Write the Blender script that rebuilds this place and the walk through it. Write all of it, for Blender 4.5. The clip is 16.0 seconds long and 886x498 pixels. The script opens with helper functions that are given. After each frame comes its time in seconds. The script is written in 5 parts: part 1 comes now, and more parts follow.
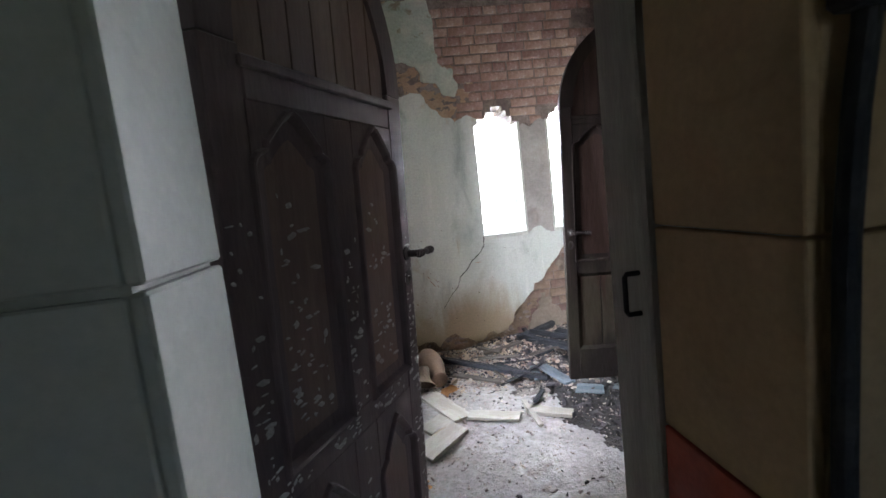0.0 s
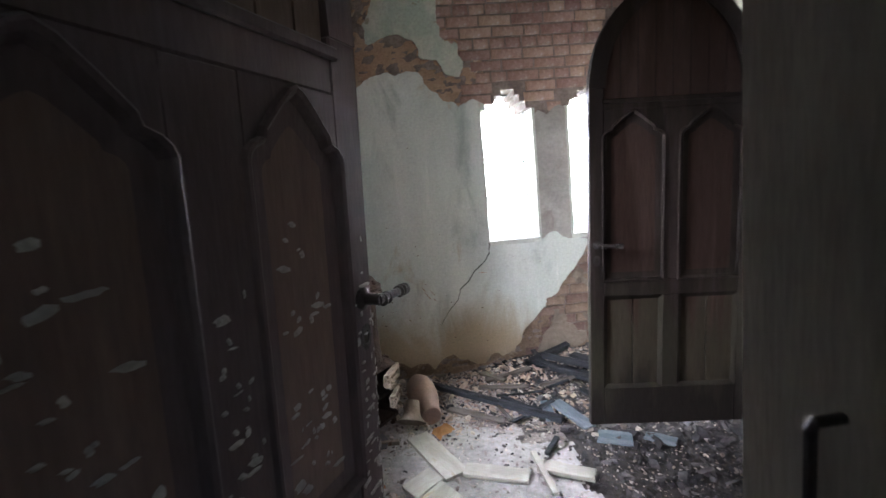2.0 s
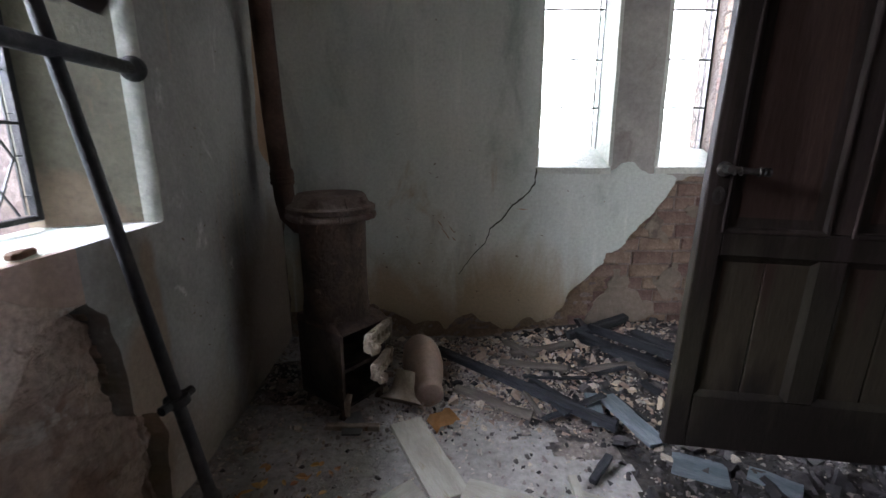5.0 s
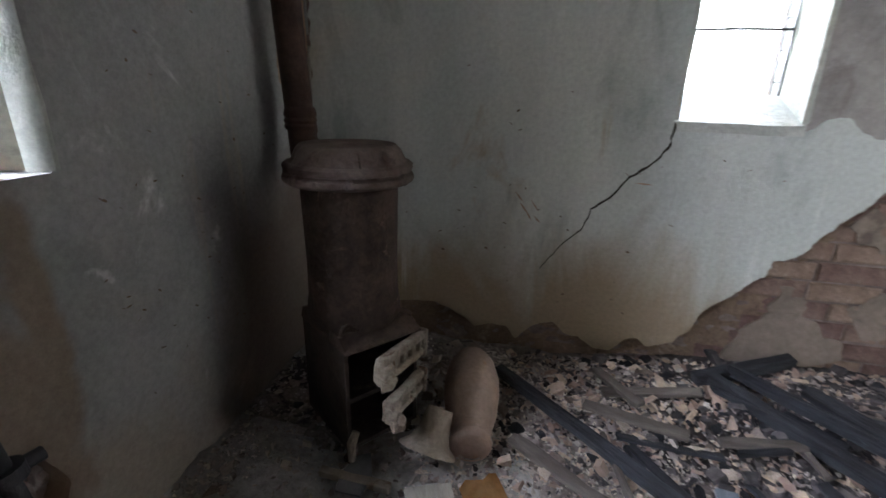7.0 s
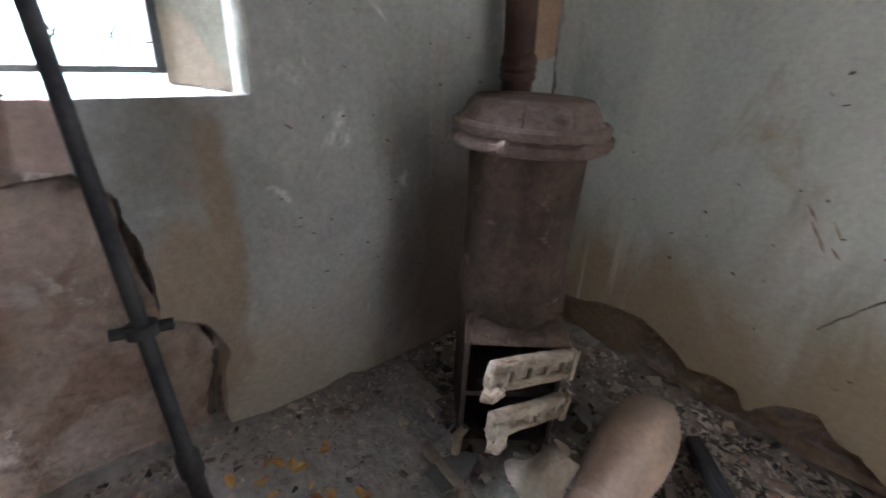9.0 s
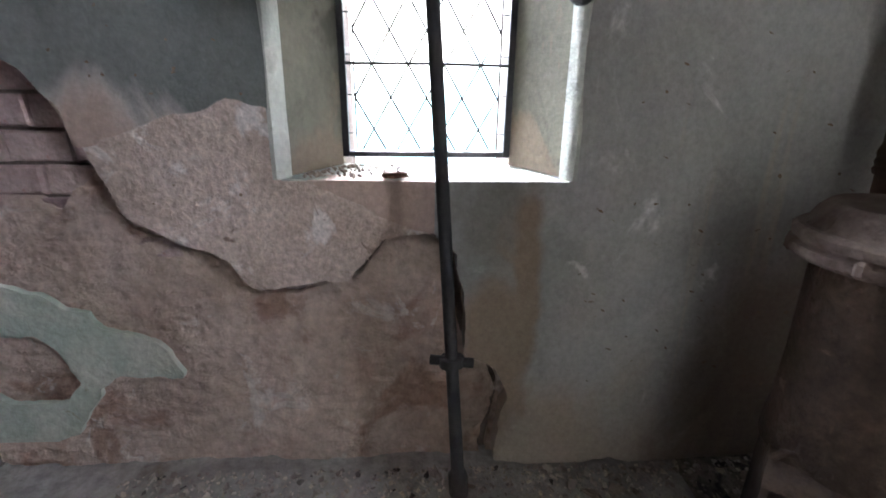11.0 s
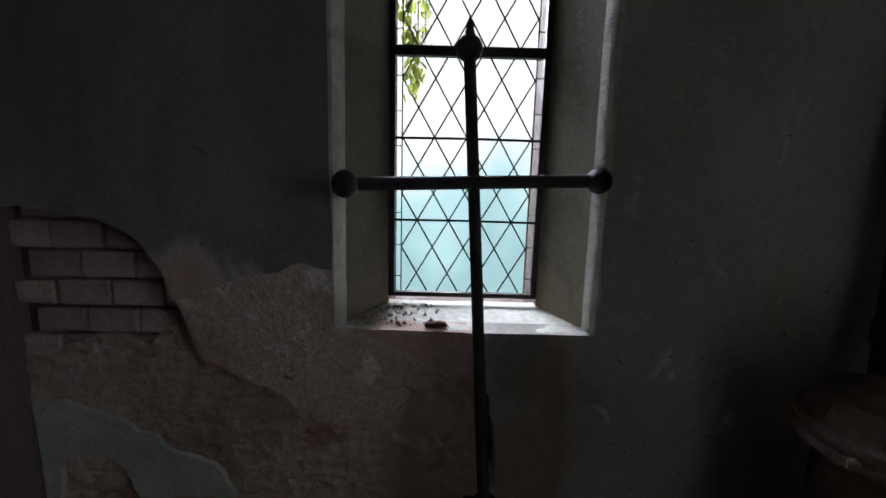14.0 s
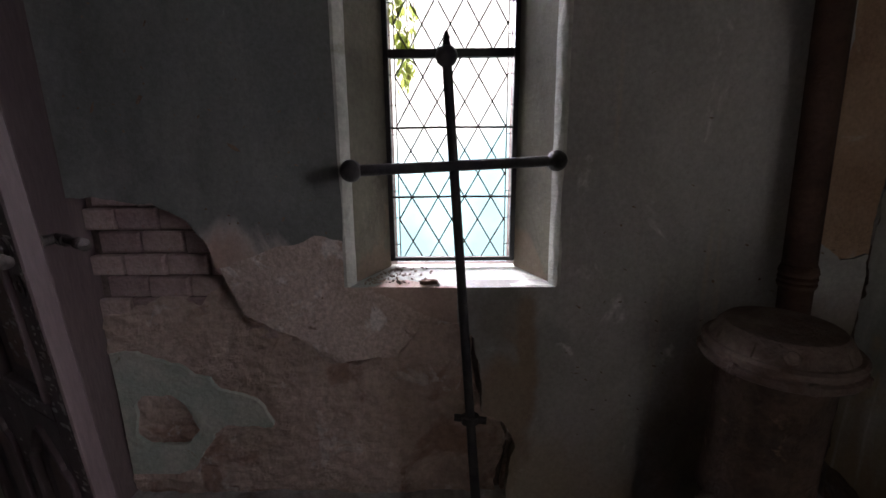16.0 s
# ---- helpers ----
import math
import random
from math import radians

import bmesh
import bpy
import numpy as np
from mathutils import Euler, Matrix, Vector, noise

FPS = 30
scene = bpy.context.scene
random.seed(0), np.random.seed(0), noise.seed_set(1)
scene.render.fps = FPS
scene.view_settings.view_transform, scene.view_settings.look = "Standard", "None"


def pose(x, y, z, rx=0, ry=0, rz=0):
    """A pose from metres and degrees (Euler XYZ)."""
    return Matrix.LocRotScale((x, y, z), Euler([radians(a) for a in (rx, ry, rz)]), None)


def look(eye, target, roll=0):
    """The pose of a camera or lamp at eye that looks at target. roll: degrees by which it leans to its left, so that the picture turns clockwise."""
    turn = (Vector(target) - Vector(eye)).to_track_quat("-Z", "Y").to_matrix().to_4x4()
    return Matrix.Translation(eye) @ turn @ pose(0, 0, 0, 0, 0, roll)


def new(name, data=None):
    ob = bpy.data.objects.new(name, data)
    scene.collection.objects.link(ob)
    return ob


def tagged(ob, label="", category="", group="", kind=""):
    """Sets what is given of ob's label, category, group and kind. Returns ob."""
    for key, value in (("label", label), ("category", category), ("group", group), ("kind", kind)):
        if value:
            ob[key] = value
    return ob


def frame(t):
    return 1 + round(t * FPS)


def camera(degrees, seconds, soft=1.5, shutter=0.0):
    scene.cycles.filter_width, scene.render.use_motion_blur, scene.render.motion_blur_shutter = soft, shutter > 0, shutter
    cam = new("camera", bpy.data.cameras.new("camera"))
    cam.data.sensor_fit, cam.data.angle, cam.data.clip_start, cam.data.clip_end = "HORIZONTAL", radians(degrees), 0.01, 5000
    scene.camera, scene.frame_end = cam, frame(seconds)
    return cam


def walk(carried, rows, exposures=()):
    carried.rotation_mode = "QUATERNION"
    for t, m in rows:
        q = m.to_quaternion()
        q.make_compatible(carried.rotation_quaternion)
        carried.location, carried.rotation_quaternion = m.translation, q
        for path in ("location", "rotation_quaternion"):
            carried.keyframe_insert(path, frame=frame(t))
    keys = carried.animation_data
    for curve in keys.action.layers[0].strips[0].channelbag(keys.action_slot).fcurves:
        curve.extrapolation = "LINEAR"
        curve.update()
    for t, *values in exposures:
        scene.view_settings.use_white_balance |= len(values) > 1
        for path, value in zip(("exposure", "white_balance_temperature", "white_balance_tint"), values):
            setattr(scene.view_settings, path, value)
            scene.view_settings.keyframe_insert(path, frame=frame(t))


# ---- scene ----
cam = camera(88.8, 16.0, 1.5, 0.4)
PATH = [
    (0, (0.443, 0.678, 1.415), (0.66, 2.652, 1.183), -6.4),
    (0.5, (0.438, 0.844, 1.41), (0.713, 2.806, 1.14), -5.1),
    (1, (0.449, 0.992, 1.441), (0.759, 2.949, 1.174), -5.6),
    (1.5, (0.497, 1.104, 1.461), (0.807, 3.062, 1.196), -5.7),
    (2, (0.573, 1.256, 1.449), (0.762, 3.23, 1.188), -5.1),
    (2.5, (0.667, 1.424, 1.443), (0.723, 3.404, 1.167), -5.0),
    (3, (0.676, 1.544, 1.433), (0.714, 3.52, 1.126), -5.3),
    (3.5, (0.676, 1.652, 1.382), (0.716, 3.616, 1.007), -4.3),
    (4, (0.67, 1.786, 1.31), (0.706, 3.734, 0.858), -2.0),
    (4.2, (0.69, 1.841, 1.247), (0.712, 3.789, 0.797), -1.6),
    (6.3, (0.706, 2.575, 1.134), (0.743, 4.49, 0.559), 3.2),
    (6.5, (0.717, 2.644, 1.12), (0.658, 4.551, 0.52), 3.0),
    (7, (0.803, 2.788, 1.093), (0.402, 4.639, 0.45), 1.5),
    (7.5, (0.878, 2.927, 1.099), (0.204, 4.673, 0.394), 2.7),
    (8, (0.939, 3.039, 1.086), (0.053, 4.673, 0.348), 3.5),
    (8.5, (0.975, 3.125, 1.072), (-0.153, 4.58, 0.291), 3.2),
    (9, (0.968, 3.167, 1.054), (-0.429, 4.341, 0.234), 3.3),
    (9.5, (0.936, 3.124, 1.027), (-0.634, 4.016, 0.167), 5.3),
    (10, (0.973, 3.13, 1.047), (-0.748, 3.536, 0.112), 3.6),
    (12.5, (1.001, 3.082, 1.306), (-0.955, 3.069, 0.891), 1.8),
    (13, (1.011, 3.077, 1.357), (-0.962, 3.06, 1.028), 1.5),
    (13.5, (1.052, 3.07, 1.401), (-0.923, 3.015, 1.086), 1.3),
    (14, (1.093, 3.063, 1.408), (-0.872, 3.066, 1.038), 1.5),
    (14.5, (1.131, 3.085, 1.407), (-0.822, 3.142, 0.981), -0.5),
    (15, (1.219, 3.123, 1.417), (-0.729, 3.111, 0.964), -1.6),
    (15.5, (1.324, 3.128, 1.426), (-0.613, 3.105, 0.93), -1.2),
    (16, (1.392, 3.128, 1.457), (-0.549, 3.096, 0.972), -0.6),
]
EXPOSURES = [(0, 2.05, 6300, 10), (0.5, 2.05, 6300, 10), (1.0, 1.85, 6300, 10), (1.5, 1.85, 6300, 10), (2, 1.9, 6300, 10), (3, 1.2, 6300, 10), (3.5, 0.95, 6300, 10), (4, 0.7, 6300, 10), (6.5, 0.9, 6300, 10), (7.0, 1.1, 6200, 10), (7.5, 1.5, 6200, 10), (8.5, 2.05, 6200, 10), (9.5, 2.35, 6200, 10), (10.2, 2.4, 6200, 10), (12.3, 0.05, 6500, 10), (12.6, -0.2, 6500, 10), (13.5, -0.95, 6500, 10), (14.5, -0.95, 6500, 10), (16, -0.1, 6900, 20)]
walk(cam, [(t, look(eye, target, roll)) for t, eye, target, roll in PATH], EXPOSURES)

# ---- light ----
world = bpy.data.worlds.new("sky")
scene.world = world
world.use_nodes = True
wn = world.node_tree
sky = wn.nodes.new("ShaderNodeTexSky")
sky.sky_type = "NISHITA"
sky.sun_disc = False
sky.sun_elevation, sky.sun_rotation = radians(44), radians(86)
wn.links.new(sky.outputs[0], wn.nodes["Background"].inputs[0])
wn.nodes["Background"].inputs[1].default_value = 0.14


def area_lamp(name, m, sx, sy, watts, colour):
    data = bpy.data.lights.new(name, "AREA")
    data.shape, data.size, data.size_y, data.energy, data.color = "RECTANGLE", sx, sy, watts, colour
    ob = new(name, data)
    ob.matrix_world = m
    return ob


# sky light in the openings of the windows and of the lobby beyond the arched door
DAY = (0.81, 0.855, 1.0)
area_lamp("window_light", look((3.0, 6.4, 2.2), (2.5, 4.6, 1.6)), 4.2, 2.0, 1050, DAY)
area_lamp("window_light", look((-2.2, 1.35, 2.9), (-0.3, 1.45, 1.9)), 3.8, 1.7, 1400, DAY)
area_lamp("lobby_light", look((3.5, 4.95, 1.5), (3.4, 4.0, 1.4)), 0.9, 2.2, 9, DAY)
# daylight from an unseen window, assumed in the outer room, behind the start of the walk
area_lamp("outer_room_light", look((1.7, -1.36, 1.75), (0.2, 1.3, 1.2)), 0.8, 1.1, 0.07, DAY)
# sun added from behind the building, to brighten the greenery outside
sun_data = bpy.data.lights.new("sun", "SUN")
sun_data.energy, sun_data.angle, sun_data.color = 3.0, radians(6), (1.0, 0.95, 0.88)
sun = new("sun", sun_data)
sun.matrix_world = look((8, 0.5, 9), (-4, 0.0, -2.5))

# ---- materials ----


def shade(name, c1, c2, scale=3.0, rough=0.85, bump=0.3, fine=40.0, metal=0.0, stain=None, stain2=None, island=0.0, obrand=0.0,
          stretch=(1, 1, 1), grain=0.25, low=None, spec=0.3, lift=0.01, runs=None, iso=False, soot_shade=None, marks=()):
    """A worn surface: two colours in large patches, fine grain, up to two stains (colour, scale, cut, softness), relief."""
    m = bpy.data.materials.new(name)
    m.use_nodes = True
    t = m.node_tree
    n, l = t.nodes, t.links
    b = n["Principled BSDF"]
    tc = n.new("ShaderNodeTexCoord")
    mp = n.new("ShaderNodeMapping")
    mp.inputs["Scale"].default_value = stretch
    l.new(tc.outputs["Object"], mp.inputs[0])

    def noise_at(s, detail=5.0, distort=0.0, w=0.55, even=False):
        k = n.new("ShaderNodeTexNoise")
        k.inputs["Scale"].default_value, k.inputs["Detail"].default_value = s, detail
        k.inputs["Roughness"].default_value, k.inputs["Distortion"].default_value = w, distort
        l.new(tc.outputs["Object"] if even else mp.outputs[0], k.inputs["Vector"])
        return k.outputs[0]

    def step(v, lo, hi):
        k = n.new("ShaderNodeMapRange")
        k.interpolation_type = "SMOOTHSTEP"
        k.inputs[1].default_value, k.inputs[2].default_value = lo, hi
        l.new(v, k.inputs[0])
        return k.outputs[0]

    def mix(f, a, c, kind="MIX"):
        k = n.new("ShaderNodeMix")
        k.data_type, k.blend_type = "RGBA", kind
        for v, i in ((f, 0), (a, 6), (c, 7)):
            if isinstance(v, (int, float)):
                k.inputs[i].default_value = v
            elif isinstance(v, tuple):
                k.inputs[i].default_value = (*v, 1)
            else:
                l.new(v, k.inputs[i])
        return k.outputs[2]

    col = mix(step(noise_at(scale, 6, 0.4), 0.38, 0.62), c1, c2)
    for s in (stain, stain2):
        if s:
            col = mix(step(noise_at(s[1], 7, 0.8, 0.62), s[2], s[2] + s[3]), col, s[0])
    if low:
        # damp that has risen to an uneven line: colour, height, reach
        geo = n.new("ShaderNodeNewGeometry")
        sp = n.new("ShaderNodeSeparateXYZ")
        l.new(geo.outputs["Position"], sp.inputs[0])
        for tide in (low if isinstance(low, list) else [low]):
            ad = n.new("ShaderNodeMath")
            ad.operation = "MULTIPLY_ADD"
            l.new(noise_at(2.2, 6, 0.6), ad.inputs[0])
            ad.inputs[1].default_value = tide[3] if len(tide) > 3 else 1.1
            l.new(sp.outputs[2], ad.inputs[2])
            col = mix(step(ad.outputs[0], tide[1] + tide[2], tide[1]), col, tide[0])
    if runs:
        # narrow vertical runs where water came down
        mr = n.new("ShaderNodeMapping")
        mr.inputs["Scale"].default_value = (9, 9, 0.35)
        l.new(tc.outputs["Object"], mr.inputs[0])
        kr = n.new("ShaderNodeTexNoise")
        kr.inputs["Scale"].default_value, kr.inputs["Detail"].default_value = 1.4, 6
        l.new(mr.outputs[0], kr.inputs["Vector"])
        wide = step(noise_at(1.1, 3), 0.45, 0.6)
        am = n.new("ShaderNodeMath")
        am.operation = "MULTIPLY"
        l.new(step(kr.outputs[0], runs[1] - 0.06, runs[1] + 0.06), am.inputs[0])
        l.new(wide, am.inputs[1])
        col = mix(am.outputs[0], col, runs[0])
    if soot_shade:
        # smoke stain and corner shade painted together round a point: colour, point, reach
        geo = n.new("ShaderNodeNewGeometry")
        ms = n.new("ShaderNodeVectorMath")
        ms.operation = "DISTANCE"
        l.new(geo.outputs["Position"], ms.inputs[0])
        ms.inputs[1].default_value = soot_shade[1]
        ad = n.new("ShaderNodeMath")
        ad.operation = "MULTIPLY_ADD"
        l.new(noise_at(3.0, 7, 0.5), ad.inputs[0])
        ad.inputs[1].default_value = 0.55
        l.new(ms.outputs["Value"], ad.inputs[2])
        col = mix(step(ad.outputs[0], soot_shade[2] + 0.42, soot_shade[2] + 0.08), col, soot_shade[0])
    for tone, cy, cz, ry, rz in marks:
        # a water mark with an uneven rim on the window wall: colour, middle, reach along and up the wall
        geo = n.new("ShaderNodeNewGeometry")
        mk = n.new("ShaderNodeMapping")
        mk.vector_type = "TEXTURE"
        mk.inputs["Location"].default_value = (0, cy, cz)
        mk.inputs["Scale"].default_value = (1000, ry, rz)
        l.new(geo.outputs["Position"], mk.inputs[0])
        ln = n.new("ShaderNodeVectorMath")
        ln.operation = "LENGTH"
        l.new(mk.outputs[0], ln.inputs[0])
        ad = n.new("ShaderNodeMath")
        ad.operation = "MULTIPLY_ADD"
        l.new(noise_at(6.0, 7, 0.6), ad.inputs[0])
        ad.inputs[1].default_value = 1.3
        l.new(ln.outputs["Value"], ad.inputs[2])
        col = mix(step(ad.outputs[0], 1.75, 1.15), col, tone)
    f = noise_at(fine, 8, 0.0, 0.7, iso)
    g = n.new("ShaderNodeMapRange")
    g.inputs[1].default_value, g.inputs[2].default_value = 0.25, 0.75
    g.inputs[3].default_value, g.inputs[4].default_value = 1 - grain, 1 + grain * 0.6
    l.new(f, g.inputs[0])
    cb = n.new("ShaderNodeCombineColor")
    for i in range(3):
        l.new(g.outputs[0], cb.inputs[i])
    col = mix(1.0, col, cb.outputs[0], "MULTIPLY")
    for amount, node, out in ((island, "ShaderNodeNewGeometry", "Random Per Island"), (obrand, "ShaderNodeObjectInfo", "Random")):
        if amount:
            k = n.new(node)
            h = n.new("ShaderNodeMapRange")
            h.inputs[3].default_value, h.inputs[4].default_value = 1 - amount, 1 + amount
            l.new(k.outputs[out], h.inputs[0])
            hs = n.new("ShaderNodeHueSaturation")
            l.new(h.outputs[0], hs.inputs["Value"])
            l.new(col, hs.inputs["Color"])
            h2 = n.new("ShaderNodeMapRange")
            h2.inputs[3].default_value, h2.inputs[4].default_value = 0.48, 0.515
            l.new(k.outputs[out], h2.inputs[0])
            l.new(h2.outputs[0], hs.inputs["Hue"])
            col = hs.outputs[0]
    l.new(col, b.inputs["Base Color"])
    b.inputs["Metallic"].default_value = metal
    b.inputs["Specular IOR Level"].default_value = spec
    r = n.new("ShaderNodeMapRange")
    r.inputs[3].default_value, r.inputs[4].default_value = max(0.05, rough - 0.15), min(1, rough + 0.12)
    l.new(noise_at(scale * 4, 5), r.inputs[0])
    l.new(r.outputs[0], b.inputs["Roughness"])
    hsum = n.new("ShaderNodeMath")
    hsum.operation = "MULTIPLY_ADD"
    l.new(noise_at(scale * 5, 6, 0.0, 0.55, iso), hsum.inputs[0])
    hsum.inputs[1].default_value = 1.6
    l.new(f, hsum.inputs[2])
    bp = n.new("ShaderNodeBump")
    bp.inputs["Strength"].default_value, bp.inputs["Distance"].default_value = bump, lift
    l.new(hsum.outputs[0], bp.inputs["Height"])
    l.new(bp.outputs[0], b.inputs["Normal"])
    return m


PLASTER = shade("old_plaster", (0.55, 0.58, 0.54), (0.68, 0.69, 0.64), 1.3, 0.9, 0.35, 60, stain=((0.36, 0.395, 0.365), 1.7, 0.50, 0.2),
                stain2=((0.47, 0.40, 0.30), 2.6, 0.60, 0.12), low=((0.37, 0.295, 0.205), 0.82, 0.42), stretch=(1.5, 1.5, 0.6), grain=0.2, runs=((0.74, 0.74, 0.69), 0.63), iso=True)
# The dark zone round the stove also carries corner shade in its colour.
PLASTER_SIDE = shade("grey_plaster", (0.335, 0.33, 0.315), (0.43, 0.42, 0.40), 1.6, 0.9, 0.4, 60, stain=((0.30, 0.31, 0.29), 1.4, 0.50, 0.2), runs=((0.46, 0.40, 0.33), 0.66), soot_shade=((0.17, 0.135, 0.11), (-0.10, 4.45, 0.25), 0.58),
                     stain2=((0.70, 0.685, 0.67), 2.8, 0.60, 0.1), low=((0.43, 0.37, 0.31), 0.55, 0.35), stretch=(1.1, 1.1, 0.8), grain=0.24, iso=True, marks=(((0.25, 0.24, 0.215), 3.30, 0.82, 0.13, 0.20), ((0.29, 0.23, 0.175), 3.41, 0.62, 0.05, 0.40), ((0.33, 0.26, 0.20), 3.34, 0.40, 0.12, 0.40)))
DARK_COAT = shade("dark_undercoat", (0.17, 0.118, 0.082), (0.24, 0.172, 0.122), 4.0, 0.95, 0.7, 60, stain=((0.34, 0.27, 0.21), 6.0, 0.58, 0.1), stain2=((0.10, 0.075, 0.055), 5.0, 0.60, 0.1), grain=0.4, lift=0.02)
UNDERCOAT = shade("brown_undercoat", (0.35, 0.225, 0.15), (0.44, 0.30, 0.205), 3.5, 0.95, 0.6, 70, stain=((0.50, 0.42, 0.34), 5.0, 0.58, 0.1), grain=0.3)
PINK_COAT = shade("pink_undercoat", (0.50, 0.39, 0.325), (0.61, 0.495, 0.43), 4.0, 0.95, 0.6, 60, stain=((0.74, 0.68, 0.64), 6.0, 0.55, 0.08), stain2=((0.28, 0.20, 0.165), 9.0, 0.62, 0.06), grain=0.5, lift=0.018)
RENDER = shade("rough_render", (0.52, 0.395, 0.325), (0.62, 0.49, 0.415), 2.4, 0.95, 0.9, 30, stain=((0.40, 0.265, 0.205), 3.2, 0.52, 0.12), stain2=((0.68, 0.60, 0.54), 6.0, 0.58, 0.08), grain=0.35, lift=0.03)
# Near-black tone: the recess's shade is put into the colour, over mould stains.
REVEAL_COAT = shade("mouldy_shaded_reveal", (0.12, 0.115, 0.088), (0.18, 0.17, 0.13), 2.2, 0.95, 0.35, 50, stain=((0.07, 0.066, 0.05), 2.6, 0.55, 0.14), stain2=((0.24, 0.19, 0.14), 3.0, 0.62, 0.08), low=((0.19, 0.15, 0.11), 1.52, 0.10), grain=0.25, iso=True)
DARK_LEFT_COAT = shade("green_grey_left_coat", (0.165, 0.178, 0.166), (0.225, 0.235, 0.218), 1.6, 0.9, 0.35, 60, stain=((0.14, 0.15, 0.14), 1.5, 0.52, 0.18), stain2=((0.40, 0.38, 0.35), 5.0, 0.66, 0.05),
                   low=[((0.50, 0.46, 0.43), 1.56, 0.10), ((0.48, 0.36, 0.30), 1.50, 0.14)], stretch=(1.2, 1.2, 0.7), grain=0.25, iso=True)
# The fire box's dark shading is put into this iron's colour.
SHADED_IRON = shade("shaded_iron", (0.040, 0.030, 0.026), (0.075, 0.056, 0.046), 6.0, 0.85, 0.6, 50, metal=0.15, stain=((0.14, 0.11, 0.09), 9.0, 0.62, 0.08), grain=0.4)
SKIM = shade("grey_skim", (0.29, 0.27, 0.25), (0.37, 0.345, 0.315), 3.0, 0.95, 0.35, 40, stain=((0.26, 0.23, 0.21), 4.0, 0.55, 0.12), grain=0.25, lift=0.015)
GREEN_COAT = shade("green_paint", (0.40, 0.45, 0.38), (0.52, 0.53, 0.45), 5.0, 0.9, 0.5, 50, stain=((0.28, 0.24, 0.17), 6.0, 0.6, 0.08))
BRICK = shade("old_brick", (0.30, 0.185, 0.145), (0.39, 0.265, 0.22), 14.0, 0.92, 0.6, 90, stain=((0.48, 0.40, 0.36), 7.0, 0.54, 0.12),
              stain2=((0.24, 0.18, 0.17), 6.0, 0.62, 0.1), obrand=0.25, grain=0.3)
# Darker copy of old_brick: the shade below the windows, put into the colour.
SHADED_BRICK = shade("shaded_brick", (0.175, 0.115, 0.09), (0.25, 0.175, 0.14), 10.0, 0.92, 0.6, 80, stain=((0.30, 0.24, 0.20), 7.0, 0.58, 0.12), stain2=((0.12, 0.09, 0.08), 5.0, 0.60, 0.1), obrand=0.25, grain=0.35)
# Render and lime left below the windows, with that shade in the colour.
SHADED_RENDER = shade("shaded_render", (0.19, 0.155, 0.125), (0.26, 0.21, 0.17), 3.0, 0.95, 0.4, 40, stain=((0.14, 0.11, 0.09), 4.0, 0.55, 0.12), grain=0.3, lift=0.015)
PALE_BRICK = shade("limewashed_brick", (0.40, 0.29, 0.265), (0.50, 0.385, 0.36), 9.0, 0.92, 0.6, 70, stain=((0.40, 0.19, 0.145), 6.0, 0.60, 0.1), obrand=0.2, grain=0.35)
MORTAR = shade("lime_mortar", (0.17, 0.13, 0.115), (0.25, 0.20, 0.18), 8.0, 0.95, 0.8, 60, grain=0.4)
STONE = shade("painted_stone", (0.41, 0.415, 0.365), (0.48, 0.475, 0.415), 2.0, 0.8, 0.2, 50, stain=((0.35, 0.345, 0.285), 2.5, 0.55, 0.2), grain=0.1)
REVEAL = shade("brown_reveal", (0.40, 0.26, 0.135), (0.46, 0.31, 0.165), 2.0, 0.85, 0.25, 50, stain=((0.28, 0.17, 0.085), 2.5, 0.55, 0.2), grain=0.15)
RED_PAINT = shade("red_dado_paint", (0.36, 0.07, 0.04), (0.42, 0.10, 0.06), 4.0, 0.7, 0.2, 50)
SILL = shade("limewashed_sill", (0.46, 0.475, 0.425), (0.57, 0.58, 0.525), 6.0, 0.85, 0.5, 50, stain=((0.40, 0.40, 0.33), 7.0, 0.58, 0.12))
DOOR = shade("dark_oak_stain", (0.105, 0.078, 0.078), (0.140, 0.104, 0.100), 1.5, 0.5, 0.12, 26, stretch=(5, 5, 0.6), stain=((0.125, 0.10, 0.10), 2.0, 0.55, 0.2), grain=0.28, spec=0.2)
PANEL = shade("brown_door_panel", (0.150, 0.098, 0.082), (0.195, 0.130, 0.106), 1.5, 0.55, 0.12, 26, stretch=(5, 5, 0.6), stain=((0.16, 0.11, 0.098), 1.5, 0.56, 0.2), grain=0.26, spec=0.4)
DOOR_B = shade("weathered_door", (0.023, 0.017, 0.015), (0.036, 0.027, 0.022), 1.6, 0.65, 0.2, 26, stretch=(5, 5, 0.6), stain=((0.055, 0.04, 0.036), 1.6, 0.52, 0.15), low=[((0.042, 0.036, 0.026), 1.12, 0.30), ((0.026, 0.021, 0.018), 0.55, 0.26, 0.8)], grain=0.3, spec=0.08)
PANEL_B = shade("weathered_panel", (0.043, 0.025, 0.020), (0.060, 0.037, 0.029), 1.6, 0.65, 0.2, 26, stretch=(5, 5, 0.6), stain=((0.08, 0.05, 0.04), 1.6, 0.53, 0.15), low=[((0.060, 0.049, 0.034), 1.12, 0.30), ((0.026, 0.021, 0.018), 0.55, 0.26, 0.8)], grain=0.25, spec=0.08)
SPLASH = shade("white_droppings", (0.34, 0.32, 0.30), (0.48, 0.46, 0.43), 20.0, 0.9, 0.4, 80)
